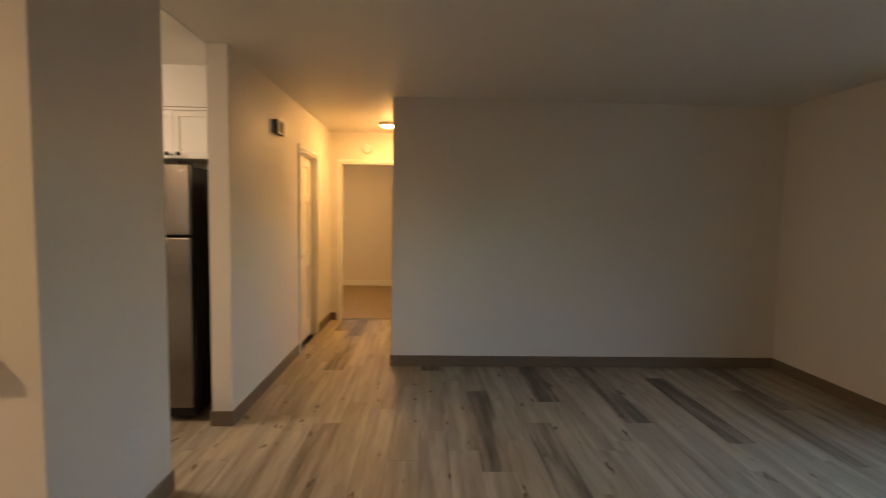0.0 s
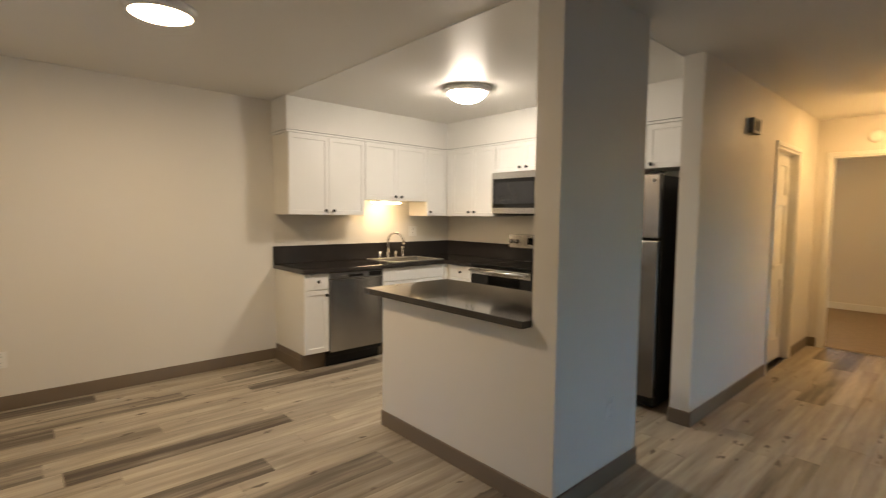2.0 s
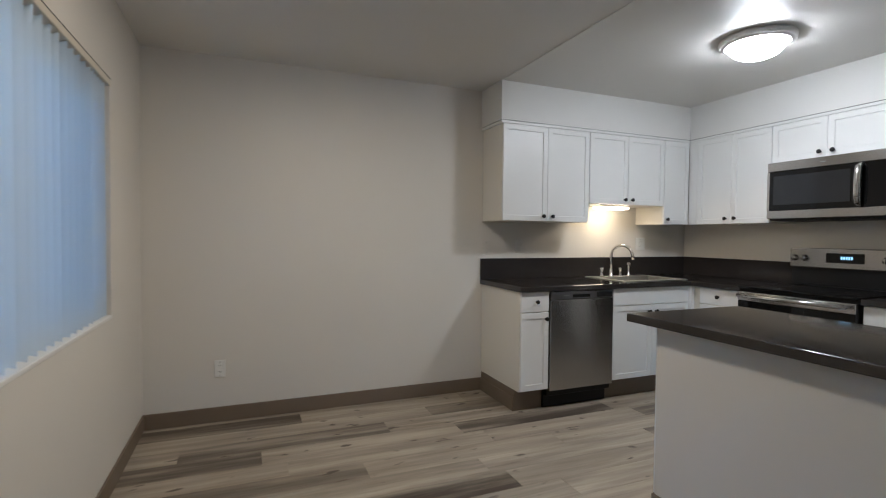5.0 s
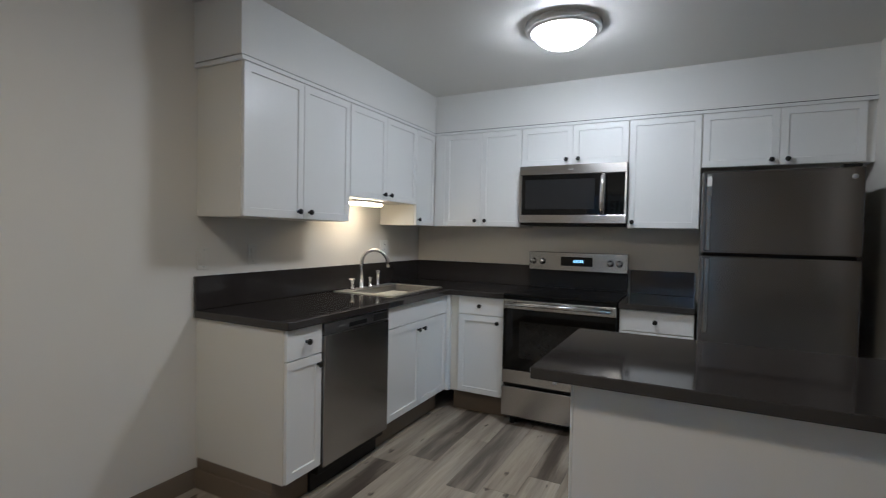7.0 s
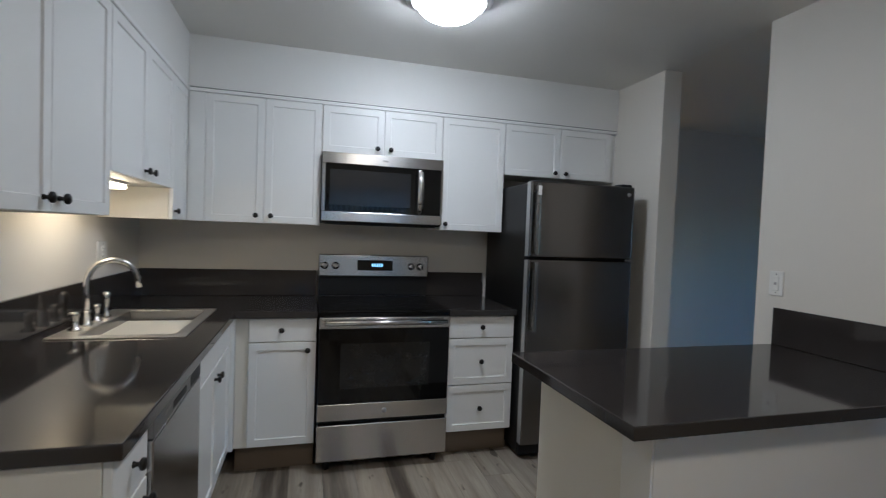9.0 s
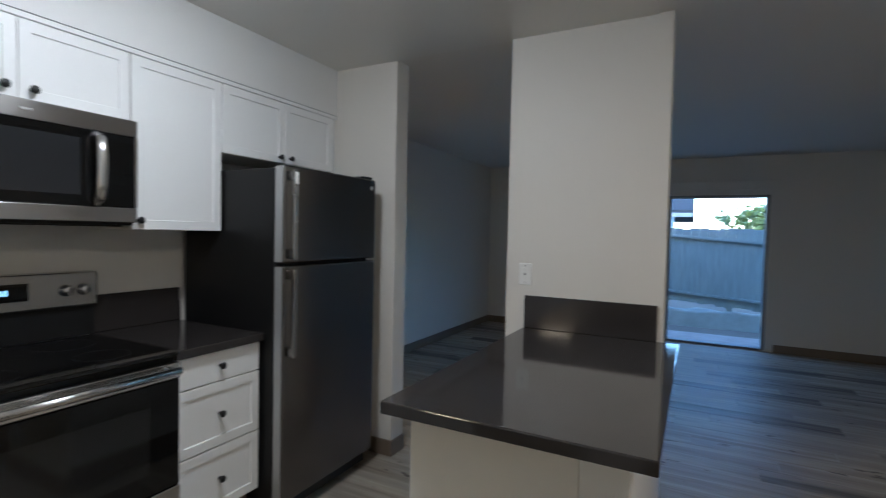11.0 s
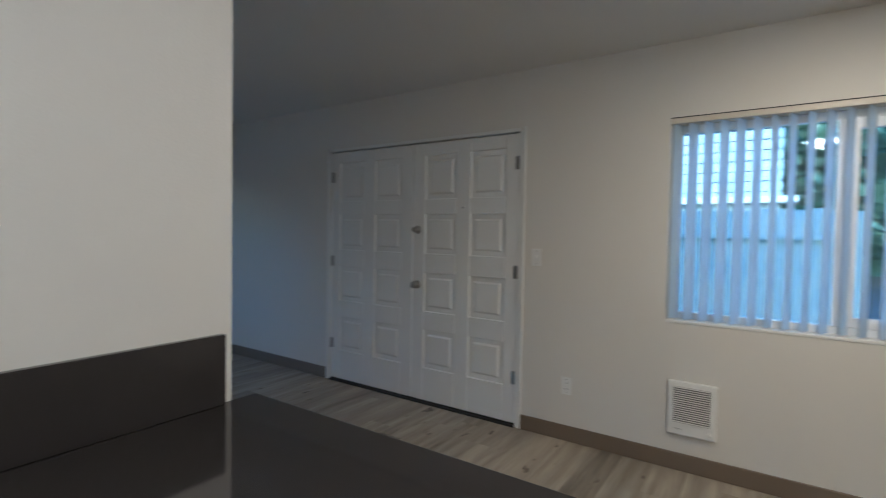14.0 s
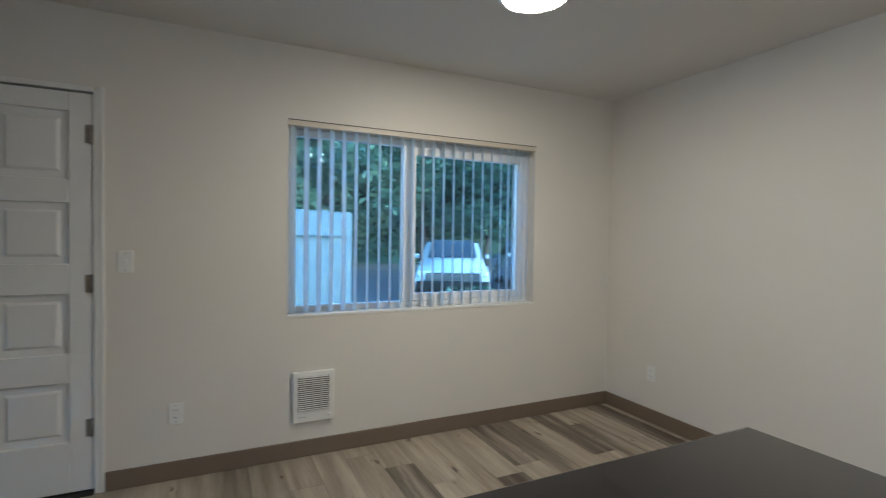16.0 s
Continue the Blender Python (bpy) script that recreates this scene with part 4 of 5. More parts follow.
for par, za, zb2 in ((fz, 1.262, 1.685), (fd, 0.80, 1.222)):
    bm = bmesh.new()
    bx(bm, 2.300, 2.326, FY - 0.046, FY - 0.030, za, zb2, 0.006, 2)
    bx(bm, 2.302, 2.324, FY - 0.034, FY + 0.002, za + 0.006, za + 0.05, 0.004)
    bx(bm, 2.302, 2.324, FY - 0.034, FY + 0.002, zb2 - 0.05, zb2 - 0.006, 0.004)
    part("handle", bm, DARKBAR, par, "dark brushed steel bar handle")
part("sticker", box(2.302, 2.324, FY - 0.0472, FY - 0.0461, 1.618, 1.672), PLASTIC, fz, "white paper sticker on handle")
part("hinge_cover", box(F1 - 0.09, F1 - 0.01, -0.74, -0.66, 1.7065, 1.722, 0.004), BLACK, fg)
part("badge", spin(bmesh.new(), [(0, 0), (0.013, 0), (0.013, 0.002), (0, 0.0022)], Matrix.Translation((2.955, FY, 1.655)) @ TO_S, 18), GREYMETAL, fz)
part("kick_grille", box(F0 + 0.01, F1 - 0.01, -0.705, -0.66, 0.018, 0.095, 0.004), BLACK, fg, "black kick grille")
for fx in (F0 + 0.08, F1 - 0.08):
    for fy in (-0.62, -0.12):
        part("foot", spin(bmesh.new(), [(0, 0), (0.022, 0), (0.02, 0.03), (0, 0.031)], Matrix.Translation((fx, fy, 0)), 12), BLACK, fg)


# ---- lamps ----
def dome_lamp(name, x, y, z, r, drop, glow, label):
    l = thing(name, x, y, z - drop, label, "ceiling lamp")
    m = Matrix.Translation((x, y, z)) @ Matrix.Rotation(radians(180), 4, "X")
    part("ring", spin(bmesh.new(), [(0, 0.0), (r, 0.0), (r, 0.014), (r * 0.985, 0.027), (r * 0.95, 0.032), (r * 0.885, 0.029), (r * 0.875, 0.038), (r * 0.845, 0.041), (r * 0.775, 0.033), (r * 0.74, 0.030), (0, 0.028)], m, 48), NICKEL, l, "brushed nickel ring")
    prof = [(r * 0.755 * math.cos(a), 0.033 + (drop - 0.033) * math.sin(a)) for a in [math.pi / 2 * k / 9 for k in range(10)]]
    prof[-1] = (0, drop)
    part("shade", spin(bmesh.new(), prof, m, 48), glow, l, "glowing white glass bowl")
    return l


dome_lamp("ceiling_lamp", 1.590, -1.262, ZK, 0.200, 0.118, GLOW_KITCHEN, "lit flush ceiling lamp with nickel ring and glass bowl")
dl = thing("ceiling_lamp", 1.612, -3.505, ZC - 0.04, "lit flat disc ceiling lamp with nickel rim", "ceiling lamp")
m = Matrix.Translation((1.612, -3.505, ZC)) @ Matrix.Rotation(radians(180), 4, "X")
part("rim", spin(bmesh.new(), [(0, 0), (0.170, 0), (0.172, 0.010), (0.165, 0.030), (0.150, 0.040), (0.143, 0.041), (0.142, 0.036), (0, 0.034)], m, 48), NICKEL, dl, "brushed nickel rim")
part("lens", spin(bmesh.new(), [(0.141, 0.037), (0.12, 0.044), (0.07, 0.049), (0, 0.050)], m, 48), GLOW_DINING, dl, "glowing white lens")
dome_lamp("ceiling_lamp", 4.06, 1.73, ZC, 0.095, 0.060, GLOW_HALL, "lit warm hallway ceiling lamp")
dome_lamp("ceiling_lamp", 3.3, 3.9, ZC, 0.100, 0.062, GLOW_HALL, "lit warm bedroom ceiling lamp")
uc = thing("under_cabinet_lamp", 0.165, -1.06, 1.52, "lit rounded lamp bar under the sink cabinet", "lamp")
bm = bx(bmesh.new(), 0.105, 0.225, -1.235, -0.905, 1.534, 1.5475, 0.005, 2)
part("housing", bm, PLASTIC, uc)
part("lens", bx(bmesh.new(), 0.112, 0.218, -1.228, -0.912, 1.515, 1.5338, 0.009, 3), GLOW_SINK, uc, "glowing white lens")


# ---- plates, heater, vent and other wall fittings ----
def plate(name, label, category, normal, u, z, at, w=0.070, h=0.115, kind="outlet", skin=None):
    """A wall plate; normal is the way it faces, u its place along the wall, at the wall's face."""
    turn = {"+y": 0, "-x": 90, "-y": 180, "+x": -90}[normal]
    loc = (u, at, z) if normal[1] == "y" else (at, u, z)
    o = thing(name, *loc, label, category)
    o.rotation_euler = (0, 0, radians(turn))
    PLACE[o.name] = Vector((0, 0, 0))
    part("cover", bx(bmesh.new(), -w / 2, w / 2, 0.0, 0.006, -h / 2, h / 2, 0.003, 2), skin or PLASTIC, o)
    if kind == "outlet":
        for dz in (-0.02, 0.02):
            s = part("socket", bx(bmesh.new(), -0.016, 0.016, 0.006, 0.0085, dz - 0.0145, dz + 0.0145, 0.003), skin or PLASTIC, o)
            for sx in (-0.006, 0.006):
                part("slot", box(sx - 0.0012, sx + 0.0012, 0.0084, 0.009, dz - 0.004, dz + 0.006), skin or DARKGAP, s)
    elif kind == "switch":
        for sx in ([0] if w < 0.1 else [-0.023, 0.023]):
            part("toggle", bx(bmesh.new(), sx - 0.005, sx + 0.005, 0.006, 0.016, -0.004, 0.014, 0.002), PLASTIC, o)
    elif kind == "rocker":
        part("rocker", bx(bmesh.new(), -0.017, 0.017, 0.006, 0.010, -0.034, 0.034, 0.003), PLASTIC, o)
        part("button", box(-0.006, 0.006, 0.010, 0.0115, -0.006, 0.006), GREYMETAL, o)
    for dz in (-h / 2 + 0.014, h / 2 - 0.014):
        part("screw", spin(bmesh.new(), [(0, 0.0), (0.0035, 0), (0.003, 0.001), (0, 0.0012)], Matrix.Translation((0, 0.006, dz)) @ TO_N, 10), GREYMETAL, o)
    return o


plate("light_switch", "white toggle switch plate beside the entry door", "light switch", "+y", 3.315, 1.186, YS, kind="switch")
plate("outlet", "white wall outlet below the light switch", "outlet", "+y", 3.085, 0.360, YS)
plate("outlet", "white wall outlet low on the dining wall", "outlet", "+x", -4.215, 0.360, 0)
plate("outlet", "white double outlet plate above the sink upstand", "outlet", "+x", -0.572, 1.210, 0, w=0.115)
plate("outlet", "off-white overpainted outlet plate at worktop end", "outlet", "+x", -2.215, 1.175, 0, skin=PAINTED)
plate("outlet", "off-white overpainted outlet plate under the wall cabinet", "outlet", "+x", -1.90, 1.19, 0, skin=PAINTED)
plate("outlet", "white protected outlet above the peninsula upstand", "outlet", "-x", -1.648, 1.196, 3.122, kind="rocker")
plate("outlet", "white outlet low on the wall end", "outlet", "+x", -1.828, 0.400, 3.26, skin=PAINTED)
plate("outlet", "small white blank plate on the living room wall", "wall plate", "-y", 4.75, 1.43, YN, kind="blank", skin=PAINTED)

ht = thing("wall_heater", 2.354, YS, 0.215, "white electric wall heater with louvred grille", "heater")
part("cover", bx(bmesh.new(), 2.230, 2.478, YS + 0.001, YS + 0.026, 0.212, 0.520, 0.008, 3), PLASTIC, ht)
part("recess", box(2.262, 2.446, YS + 0.0262, YS + 0.0272, 0.285, 0.490), DARKGAP, ht, "dark grille recess")
for k in range(17):
    part("louvre", box(2.264, 2.444, YS + 0.0274, YS + 0.034, 0.2885 + 0.0122 * k, 0.2940 + 0.0122 * k), PLASTIC, ht)
for k in range(4):
    part("mark", box(2.405 + 0.010 * k, 2.411 + 0.010 * k, YS + 0.0262, YS + 0.0268, 0.245, 0.252), GREYMETAL, ht)
part("thermostat_knob", spin(bmesh.new(), [(0, 0), (0.011, 0), (0.009, 0.012), (0, 0.013)], Matrix.Translation((2.26, YS + 0.026, 0.248)) @ TO_N, 14), PLASTIC, ht)

vt = thing("wall_vent", 7.25, YS, 0.30, "white louvred wall vent near the patio door", "vent")
part("frame", bx(bmesh.new(), 7.06, 7.44, YS, YS + 0.010, 0.295, 0.485, 0.003), PLASTIC, vt)
part("backing", box(7.085, 7.415, YS + 0.010, YS + 0.0105, 0.315, 0.465), DARKGAP, vt)
for k in range(9):
    part("slat", box(7.087, 7.413, YS + 0.0107, YS + 0.016, 0.3190 + 0.0165 * k, 0.3240 + 0.0165 * k), GREYMETAL, vt)

ch = thing("door_chime", 3.275, 0.17, 2.045, "grey door chime box high on the hallway wall", "door chime")
part("cover", bx(bmesh.new(), 3.2705, 3.312, 0.08, 0.26, 2.045, 2.16, 0.006, 2), CHIME, ch)
part("grille", box(3.312, 3.3135, 0.105, 0.235, 2.065, 2.14), DARKGAP, ch)
sd = thing("smoke_detector", 3.74, 2.40, 2.23, "round white smoke detector above the bedroom doorway", "smoke detector")
part("body", spin(bmesh.new(), [(0, 0), (0.065, 0), (0.065, 0.012), (0.055, 0.030), (0.03, 0.036), (0, 0.037)], Matrix.Translation((3.74, 2.403, 2.235)) @ TO_S, 28), PLASTIC, sd)
bw = thing("window_2", 2.29, 5.47, 1.25, "white framed bedroom window", "window")
bw["kind"] = "structure"
bm = bmesh.new()
for a in ((1.61, 1.66, 1.25, 2.07), (2.89, 2.94, 1.25, 2.07), (1.66, 2.89, 1.25, 1.30), (1.66, 2.89, 2.02, 2.07)):
    bx(bm, a[0], a[1], 5.44, 5.50, a[2], a[3], 0.003)
part("window_frame", bm, VINYL, bw)
g = part("pane", box(1.655, 2.895, 5.465, 5.470, 1.295, 2.025), GLASS, bw, "clear glass pane")
g.visible_shadow = False


# ---- outside ----
GZ = -0.16
bm = bmesh.new()
bmesh.ops.create_grid(bm, x_segments=60, y_segments=60, size=300)
for v in bm.verts:
    far = max(abs(v.co.x), abs(v.co.y))
    v.co.z = GZ + (0.4 * noise.noise(v.co * 0.03) if far > 40 else 0)
built("ground", bm, GROUND, "bark and gravel ground with leaf litter", "ground")
built("pavement_patio", box(XE + T, 9.3, -5.5, 1.2, GZ - 0.1, GZ + 0.06, 0.01), PATIO, "pale patio slab with scattered leaf litter", "pavement")
built("pavement_walk", box(-4, 9, -6.4, YS - T, GZ - 0.1, GZ + 0.06, 0.01), CONCRETE, "grey concrete entry walk", "pavement")
built("road_parking", box(-30, 1.3, -22, -8.2, GZ - 0.1, GZ + 0.012), ASPHALT, "worn asphalt parking lot", "road")
built("trim_kerb", box(-30, 16, -8.2, -8.05, GZ - 0.1, GZ + 0.15, 0.02), CONCRETE, "grey concrete kerb", "kerb")


def board_fence(label, along, at, u0, u1, z0, z1, rails, side, slope=0.0, wood=None):
    """Upright boards nailed to level rails and posts; along x or y."""
    f = thing("fence", *((u0 + u1) / 2, at) if along == "x" else (at, (u0 + u1) / 2), GZ, label, "fence")
    r = random.Random(int(abs(at) * 10))

    def b3(bm, a, b, c, d, e, h, bev=0.004):
        return bx(bm, a, b, at + min(c, d), at + max(c, d), e, h, bev) if along == "x" else bx(bm, at + min(c, d), at + max(c, d), a, b, e, h, bev)
    u = u0
    while u < u1 - 0.02:
        w = 0.14 * r.uniform(0.96, 1.02)
        zz = slope * (u - u0)
        part("board", b3(bmesh.new(), u, min(u + w, u1), 0, 0.018, z0 + zz + r.uniform(-0.02, 0.01), z1 + r.uniform(-0.012, 0.012)), wood or FENCE, f)
        u += w + 0.0015
    for rz in rails:
        bm = b3(bmesh.new(), u0, u1, -0.075 * side, -0.001 * side if side > 0 else 0.019, rz - 0.022, rz + 0.022)
        if slope:
            for v in bm.verts:
                v.co.z += slope * ((v.co.y if along == "y" else v.co.x) - u0)
        part("rail", bm, wood or FENCE, f)
    p = u0
    while p <= u1 + 0.01:
        a, b = (0.019, 0.11) if side > 0 else (-0.09, -0.001)
        part("post", b3(bmesh.new(), p - 0.045, p + 0.045, a, b, GZ - 0.1, z1 - 0.02), wood or FENCE, f)
        p += (u1 - u0) / max(1, round((u1 - u0) / 2.2))
    return f


board_fence("weathered grey board fence behind the patio", "y", 10.5, -7.0, 3.0, -0.10, 1.575, (0.055, 1.07), 1, slope=0.075)
rw = thing("retaining_wall", 10.32, -2, GZ, "low rough concrete retaining edge under the fence", "retaining wall")
bm = bx(bmesh.new(), 10.20, 10.42, -7, 3, GZ - 0.1, 0.13, 0.03, 2)
bmesh.ops.subdivide_edges(bm, edges=[e for e in bm.edges if e.calc_length() > 3], cuts=50)
for v in bm.verts:
    n = noise.noise(v.co * 2.2)
    v.co.z += (0.07 * n + 0.03 * (v.co.y + 3.0) if v.co.z > 0.05 else 0)
    v.co.x += 0.03 * n
part("edge", bm, CONCRETE, rw)
board_fence("blue-grey privacy fence panel outside the window", "x", -7.95, 1.30, 4.20, GZ + 0.07, 1.65, (0.25, 1.35), -1, wood=PANELWOOD)


def leafy(bm, centre, spread, count, size, r):
    for _ in range(count):
        d = Vector((r.gauss(0, 1), r.gauss(0, 1), r.gauss(0, 1))).normalized() * (r.random() ** 0.45)
        p = Vector(centre) + Vector((d.x * spread[0], d.y * spread[1], d.z * spread[2]))
        a = Vector((r.gauss(0, 1), r.gauss(0, 1), r.gauss(0, 0.6))).normalized()
        b = a.orthogonal().normalized()
        s = size * r.uniform(0.6, 1.4)
        vs = [bm.verts.new(p + a * s * q + b * s * 0.5 * w) for q, w in ((-1, 0), (-0.1, 1), (1, 0), (-0.1, -1))]
        bm.faces.new(vs)


def tree(name, x, y, h, spread, leafmat, label, seed, count=1500, size=0.16):
    r = random.Random(seed)
    t = thing(name, x, y, GZ, label, "tree")
    pts, rad = [], []
    for k in range(7):
        f = k / 6
        pts.append((x + 0.25 * f * r.uniform(-1, 1), y + 0.25 * f * r.uniform(-1, 1), GZ - 0.05 + f * h * 0.8))
        rad.append(0.028 * h * (1 - 0.8 * f))
    part("trunk", tube(bmesh.new(), pts, rad, 10), BARK, t)
    bm = bmesh.new()
    for k in range(9):
        base = Vector(pts[2 + k % 4])
        ang = 2.4 * k + r.random()
        L = spread * r.uniform(0.5, 0.95)
        tip = base + Vector((math.cos(ang) * L, math.sin(ang) * L, h * r.uniform(0.08, 0.26)))
        mid = base.lerp(tip, 0.5) + Vector((0, 0, 0.05 * h))
        part("limb", tube(bmesh.new(), [base, mid, tip], [0.010 * h, 0.006 * h, 0.002 * h], 6), BARK, t)
        leafy(bm, tip, (spread * 0.42, spread * 0.42, h * 0.13), count // 12, size, r)
        leafy(bm, mid, (spread * 0.3, spread * 0.3, h * 0.10), count // 24, size, r)
    leafy(bm, pts[-1], (spread * 0.5, spread * 0.5, h * 0.18), count // 4, size, r)
    part("crown", bm, leafmat, t)
    return t


for i, (tx0, ty0, th, ts) in enumerate(((-13, -24, 9, 4.5), (-7.5, -26, 10, 4.5), (-2.5, -24.5, 9, 4.4), (2.5, -25, 10, 4.6), (7.5, -24, 9, 4.4), (-18, -20, 9, 4.5), (-1.5, -23.3, 5.5, 3.2), (-10, -23.5, 5.5, 3.2), (4.5, -22.8, 5.0, 3.0))):
    tree("tree", tx0, ty0, th, ts, LEAF, "tall dark green broadleaf tree beyond the parking lot", 20 + i, 3200, 0.22)
for i, (tx0, ty0, th, ts) in enumerate(((15.5, -4.3, 3.6, 1.5), (17.0, -7.2, 4.2, 1.8))):
    tree("tree", tx0, ty0, th * 0.72, ts, LEAF2, "small yellow green tree behind the patio fence", 60 + i, 1400, 0.10)


def shrub(x, y, w, h, seed):
    r = random.Random(seed)
    s = thing("shrub", x, y, GZ, "rounded dark green shrub beside the parking lot", "shrub", "shrubs by the lot")
    part("stem", tube(bmesh.new(), [(x, y, GZ - 0.05), (x + 0.05, y, GZ + h * 0.5)], [0.04, 0.02], 8), BARK, s)
    bm = bmesh.new()
    for k in range(7):
        leafy(bm, (x + r.uniform(-0.3, 0.3) * w, y + r.uniform(-0.3, 0.3) * w, GZ + h * r.uniform(0.35, 0.7)), (w * 0.38, w * 0.38, h * 0.32), 170, 0.07, r)
    part("crown", bm, LEAF, s)


fw = thing("far_woods", -8, -30, GZ, "dense dark green wooded bank behind the parking lot", "woods")
fw["kind"] = "stuff"
r0 = random.Random(5)
bm = bmesh.new()
bmesh.ops.create_grid(bm, x_segments=90, y_segments=16, size=1)
for v in bm.verts:
    u, h = v.co.x, (v.co.y + 1) / 2
    p0 = Vector((u * 9, h * 4, 0))
    v.co = Vector((-10 + 48 * u, -27.5 - 5 * h + 2.2 * noise.noise(p0), GZ - 0.2 + 10 * h * (1 + 0.25 * noise.noise(p0 * 0.7 + Vector((3, 1, 7))))))
part("bank", bm, LEAF, fw)
bm = bmesh.new()
for _ in range(150):
    u, h = r0.uniform(-1, 1), r0.random()
    leafy(bm, (-10 + 34 * u, -26.5 - 4.0 * h, 0.5 + 8.5 * h), (1.5, 1.0, 0.9), 70, 0.26, r0)
lv = part("leaves", bm, LEAF, fw)
lv["kind"] = "stuff"

for i, (a, b, w, h) in enumerate(((-0.2, -7.3, 1.0, 0.9), (-2.6, -7.4, 1.2, 0.8), (-5.0, -7.3, 1.1, 1.0))):
    shrub(a, b, w, h, 80 + i)


def parked_car(x, y, turn, paint, label):
    """A compact saloon, nose along its local -y, resting on the asphalt."""
    c = thing("car", x, y, GZ + 0.012, label, "car", "parked cars")
    c.rotation_euler = (0, 0, radians(turn))
    PLACE[c.name] = Vector((0, 0, 0))
    side = [(-2.2, 0.28), (-2.25, 0.55), (-2.1, 0.74), (-1.0, 0.92), (-0.25, 1.38), (0.9, 1.42), (1.65, 1.02), (2.15, 0.95), (2.22, 0.6), (2.15, 0.3)]
    bm = bmesh.new()
    cols = []
    for s, k in ((-0.87, 0.72), (-0.80, 0.95), (0, 1.0), (0.80, 0.95), (0.87, 0.72)):
        cols.append([bm.verts.new((s * (0.86 if z > 1.0 else 1.0), yy, 0.28 + (z - 0.28) * (k if z > 0.5 else 1.0))) for yy, z in side])
    for p, q in zip(cols, cols[1:]):
        for i in range(len(side)):
            j = (i + 1) % len(side)
            f = bm.faces.new((p[i], q[i], q[j], p[j]))
            f.smooth = True
    bm.faces.new(cols[0])
    bm.faces.new(cols[-1][::-1])
    bmesh.ops.recalc_face_normals(bm, faces=bm.faces)
    body = part("body", bm, paint, c)
    part("windscreen", bxq([(-0.62, -0.93, 0.965), (0.62, -0.93, 0.965), (0.56, -0.30, 1.372), (-0.56, -0.30, 1.372)], (0, -0.03, 0.03)), CARGLASS, body, "dark windscreen")
    part("rear_window", bxq([(0.60, 1.58, 1.08), (-0.60, 1.58, 1.08), (-0.56, 0.98, 1.39), (0.56, 0.98, 1.39)], (0, 0.03, 0.03)), CARGLASS, body, "dark rear window")
    for s in (-1, 1):
        part("side_window", bxq([(s * 0.77, -0.75, 0.93), (s * 0.77, 1.35, 0.93), (s * 0.735, 0.85, 1.24), (s * 0.735, -0.2, 1.22)], (s * 0.03, 0, 0.01)), CARGLASS, body, "dark side window")
        part("headlight", bx(bmesh.new(), s * 0.5, s * 0.8, -2.25, -2.12, 0.58, 0.70, 0.03, 2), HEADLIGHT, body, "clear headlight")
        part("mirror", bx(bmesh.new(), s * 0.86, s * 1.0, -0.72, -0.60, 0.93, 1.04, 0.02, 2), paint, body)
        for wy in (-1.4, 1.4):
            m = Matrix.Translation((s * 0.78, wy, 0.31)) @ Matrix.Rotation(radians(90 * s), 4, "Y")
            wl = part("wheel", spin(bmesh.new(), [(0.19, -0.09), (0.29, -0.09), (0.31, -0.05), (0.31, 0.06), (0.29, 0.10), (0.20, 0.10)], m, 24), TYRE, c, "black tyre")
            part("rim", spin(bmesh.new(), [(0.20, 0.09), (0.17, 0.07), (0.05, 0.085), (0, 0.09)], m, 16), GREYMETAL, wl)
    gr = part("grille", bx(bmesh.new(), -0.62, 0.62, -2.262, -2.235, 0.47, 0.66, 0.01), BLACK, body, "black grille")
    for k in range(4):
        part("slat", box(-0.6, 0.6, -2.272, -2.2625, 0.490 + 0.042 * k, 0.502 + 0.042 * k), GREYMETAL, gr)
    # bumper is black so its colour carries the shade on the lower front
    part("bumper", bx(bmesh.new(), -0.84, 0.84, -2.29, -2.12, 0.24, 0.47, 0.03, 2), BLACK, c, "bumper coloured black for the shaded car front")
    return c


def bxq(quad, push):
    """A thin plate from four corners, thickened along push."""
    bm = bmesh.new()
    lo = [bm.verts.new(Vector(q) - Vector(push) * 0.2) for q in quad]
    hi = [bm.verts.new(Vector(q) + Vector(push) * 0.5) for q in quad]
    bm.faces.new(hi)
    bm.faces.new(lo[::-1])
    for i in range(4):
        j = (i + 1) % 4
        bm.faces.new((lo[i], lo[j], hi[j], hi[i]))
    bmesh.ops.recalc_face_normals(bm, faces=bm.faces)
    return bm


parked_car(-3.05, -13.6, 154, CARPAINT, "pale grey parked saloon car facing the building")
parked_car(-6.0, -13.9, 160, CARPAINT2, "silver parked saloon car facing the building")
parked_car(-9.0, -13.7, 180, CARPAINT, "pale grey parked saloon car farther along the lot")

# neighbouring buildings
nb = thing("house", 5.3, -16.0, GZ, "pale lap-sided neighbouring building beyond the entry walk", "house")
part("wall", box(1.89, 9.0, -19.0, -13.02, GZ - 0.1, 5.0), SIDING, nb)
# dark sheet behind the boards paints the shadow line under each lap
part("lap_shade_sheet", box(1.90, 8.99, -13.02, -13.008, GZ, 4.98), DARKGAP, nb)
for k in range(25):
    z = GZ + 0.203 * k
    bm = bx(bmesh.new(), 1.86, 9.03, -13.008, -12.975, z, z + 0.182)
    for v in bm.verts:
        if v.co.z > z + 0.1 and v.co.y > -12.99:
            v.co.y -= 0.020
    part("siding_board", bm, SIDING, nb)
part("ledge", box(1.62, 8.5, -12.97, -12.60, 2.02, 2.15, 0.01), WHITE, nb, "white ledge")
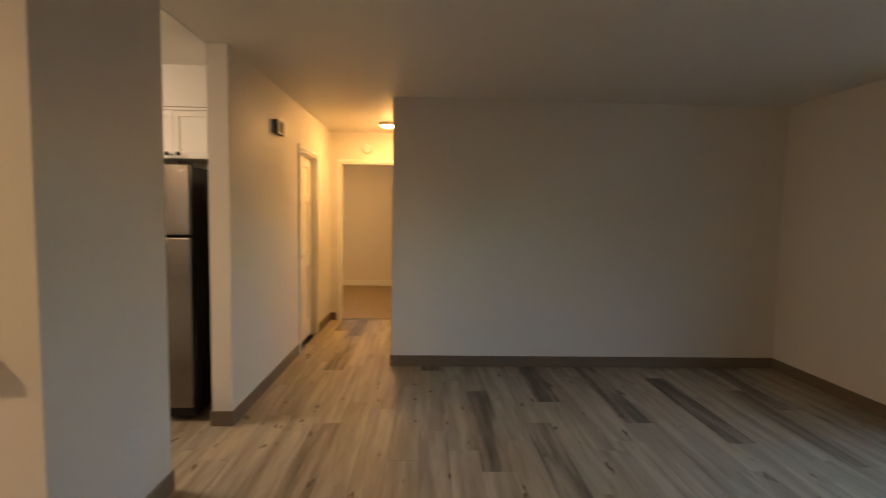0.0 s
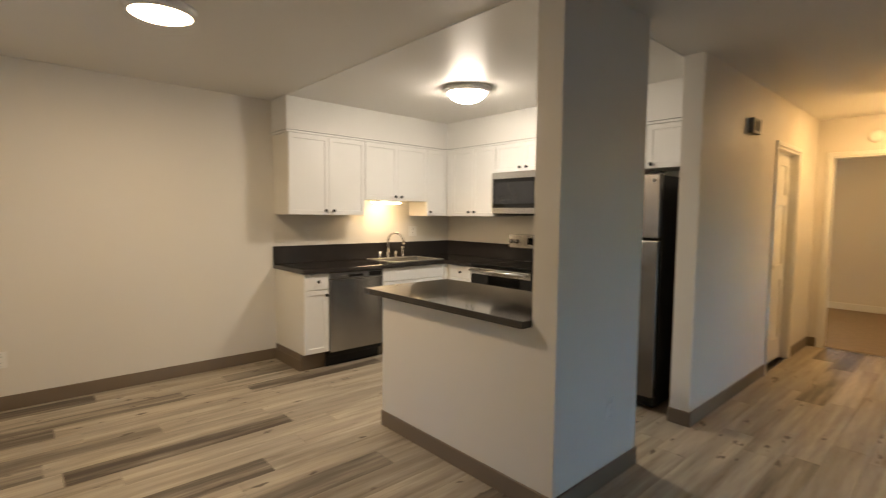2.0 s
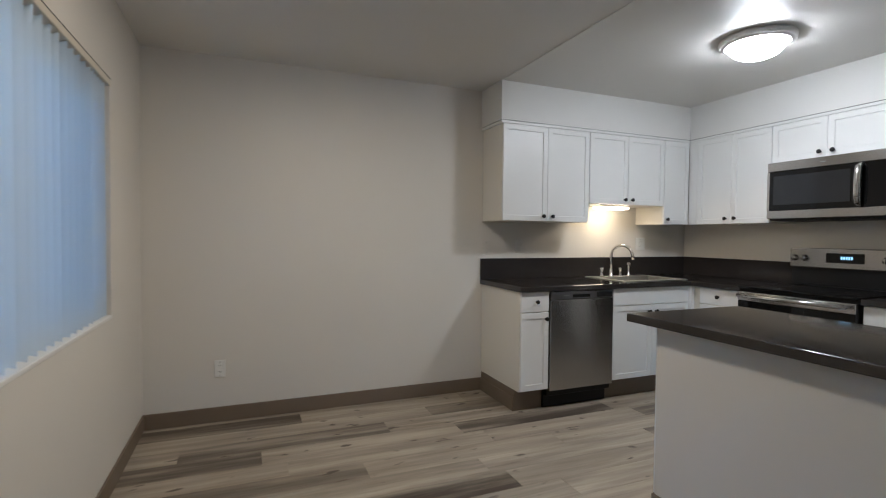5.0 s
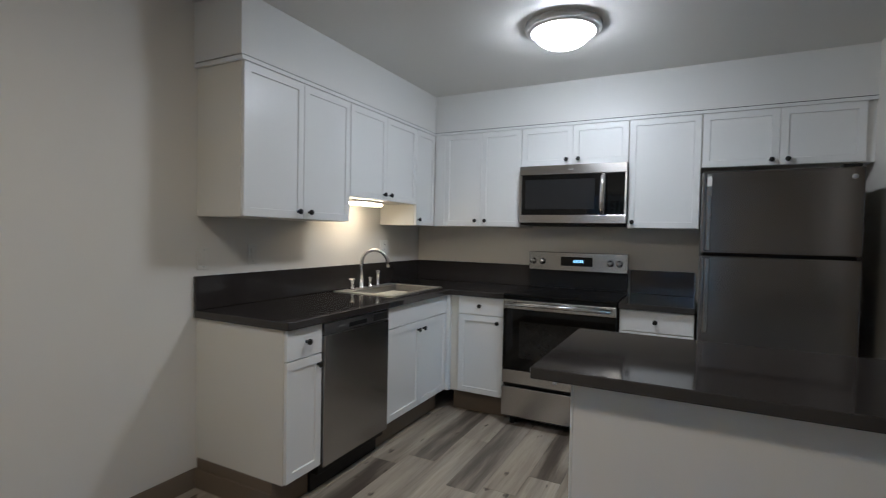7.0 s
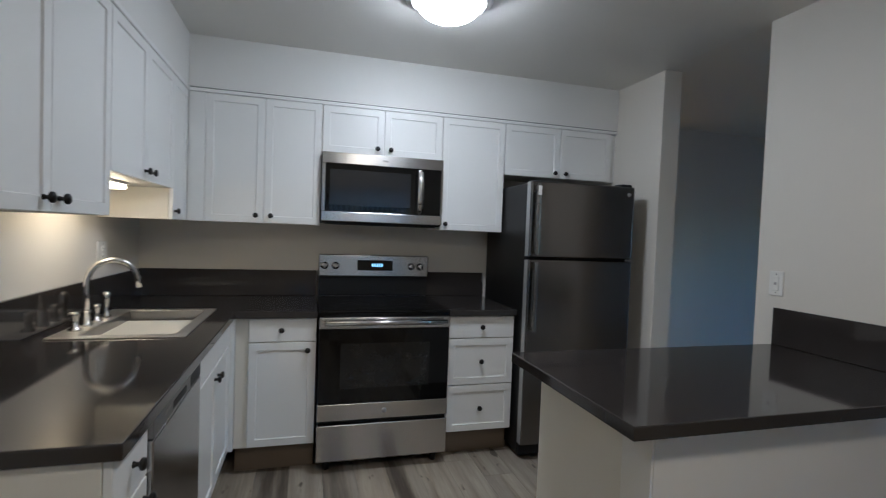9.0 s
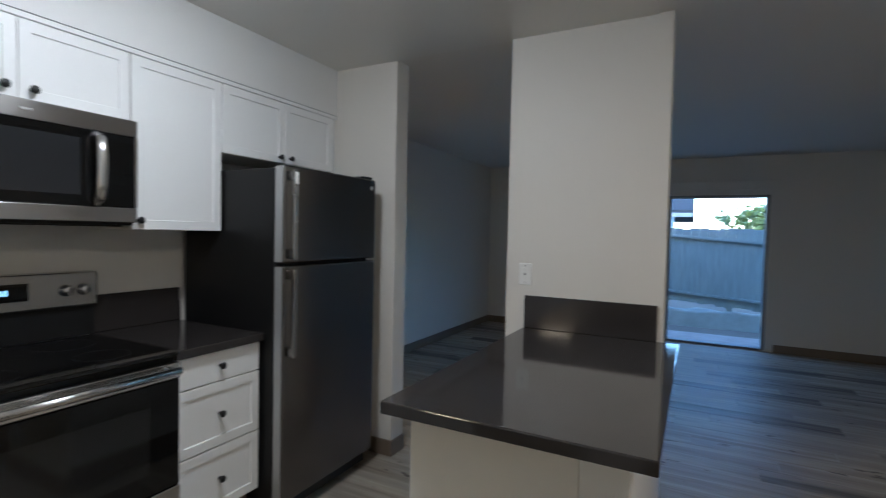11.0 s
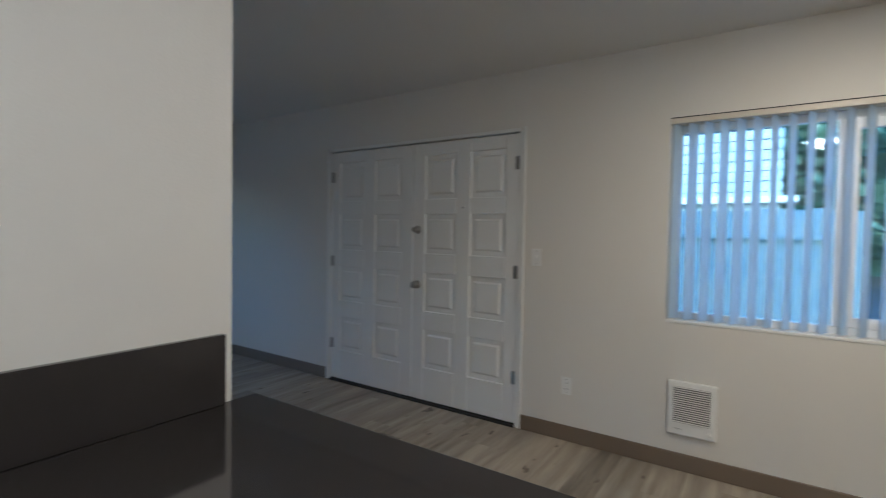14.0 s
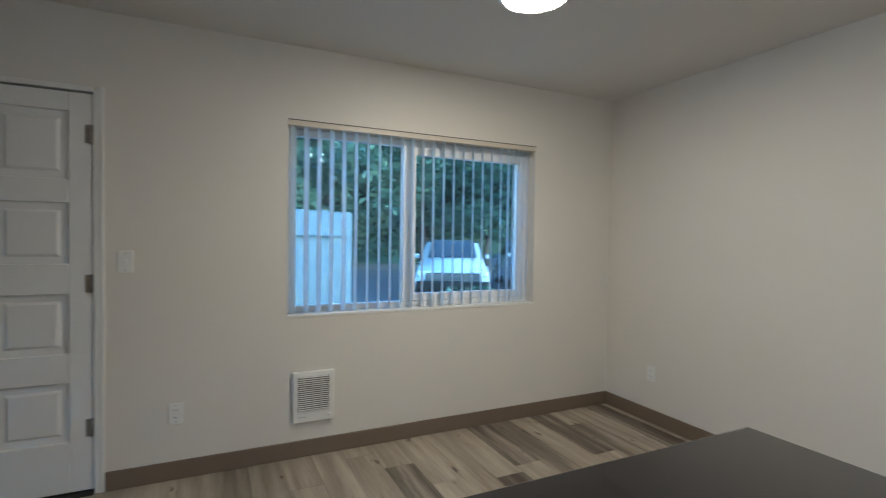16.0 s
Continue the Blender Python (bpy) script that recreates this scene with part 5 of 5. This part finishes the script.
part("roof", bxq([(1.2, -12.3, 5.0), (9.5, -12.3, 5.0), (9.5, -19.5, 6.8), (1.2, -19.5, 6.8)], (0, 0, 0.2)), ROOF, nb)
hb = thing("house", 16.5, 1.0, GZ, "dark roofed neighbouring house behind the fence", "house")
part("wall", box(14.5, 19, -1.75, 5, GZ - 0.1, 2.15), SIDING, hb)
part("roof", bxq([(13.6, -2.35, 1.95), (13.6, 5.4, 1.95), (16.8, 5.4, 3.3), (16.8, -2.35, 3.3)], (0, 0, 0.25)), ROOF, hb)
part("roof", bxq([(19.8, 5.4, 2.0), (19.8, -2.35, 2.0), (16.8, -2.35, 3.3), (16.8, 5.4, 3.3)], (0, 0, 0.25)), ROOF, hb)
part("gutter", box(13.55, 13.65, -2.35, 5.4, 1.90, 2.0, 0.01), GREYMETAL, hb)
hw = part("window", box(14.47, 14.499, -0.9, 0.2, 0.9, 1.7), WHITE, hb)
part("pane", box(14.455, 14.469, -0.83, 0.13, 0.97, 1.63), CARGLASS, hw)


# ---- floor planks, 178 mm wide, staggered and running north to south ----
PW, PL, PG = 0.178, 1.22, 0.0012
plank_mesh = {}


def plank(x0, x1, y0, y1, wood):
    key = (round(x1 - x0, 3), round(y1 - y0, 2), wood.name)
    if key not in plank_mesh:
        bm = bx(bmesh.new(), -key[0] / 2 + PG / 2, key[0] / 2 - PG / 2, -(y1 - y0) / 2 + PG / 2, (y1 - y0) / 2 - PG / 2, -0.0082, 0.0, 0.0007)
        me = bpy.data.meshes.new("plank")
        bm.to_mesh(me)
        bm.free()
        me.materials.append(wood)
        plank_mesh[key] = me
    ob = new("plank", plank_mesh[key])
    ob.location = ((x0 + x1) / 2, (y0 + y1) / 2, 0)
    ob.parent = FLOOR


# rows whose smoky plank is known: row -> where that plank begins
SMOKY_ROW = {0: -4.92, 3: -5.19, 5: -4.67, 7: -3.97, 10: -4.32, 12: -3.785, 21: -1.97, 27: -1.37, 29: -1.96, 30: -0.37, 33: -0.74, 36: -1.04, 39: -1.33,
             4: -1.40, 8: -1.30, 22: -4.05, 28: -3.45, 32: -3.45, 34: -4.03}
stagger = random.Random(11)
for row in range(-1, 44):
    xs, xe = max(0.05 + PW * row, 0.0), min(0.05 + PW * (row + 1), XE)
    if xe < xs + 0.01:
        continue
    if xe < 3.21:
        top = 0.0
    elif xs < 4.19:
        top = 2.425
    else:
        top = YN
    first = SMOKY_ROW.get(row, YS - round(stagger.uniform(0.05, 1.1) / 0.12) * 0.12)
    y = first
    while y > YS:
        y -= PL
    while y < top - 0.02:
        a, b = max(y, YS), min(y + PL, top)
        smoky = abs(y - first) < 0.01 if row in SMOKY_ROW else stagger.random() < 0.17
        if b - a > 0.02:
            plank(xs, xe, a, b, SMOKED if smoky or (row == 3 and abs(y + 2.75) < 0.02) else PLANK)
        y += PL
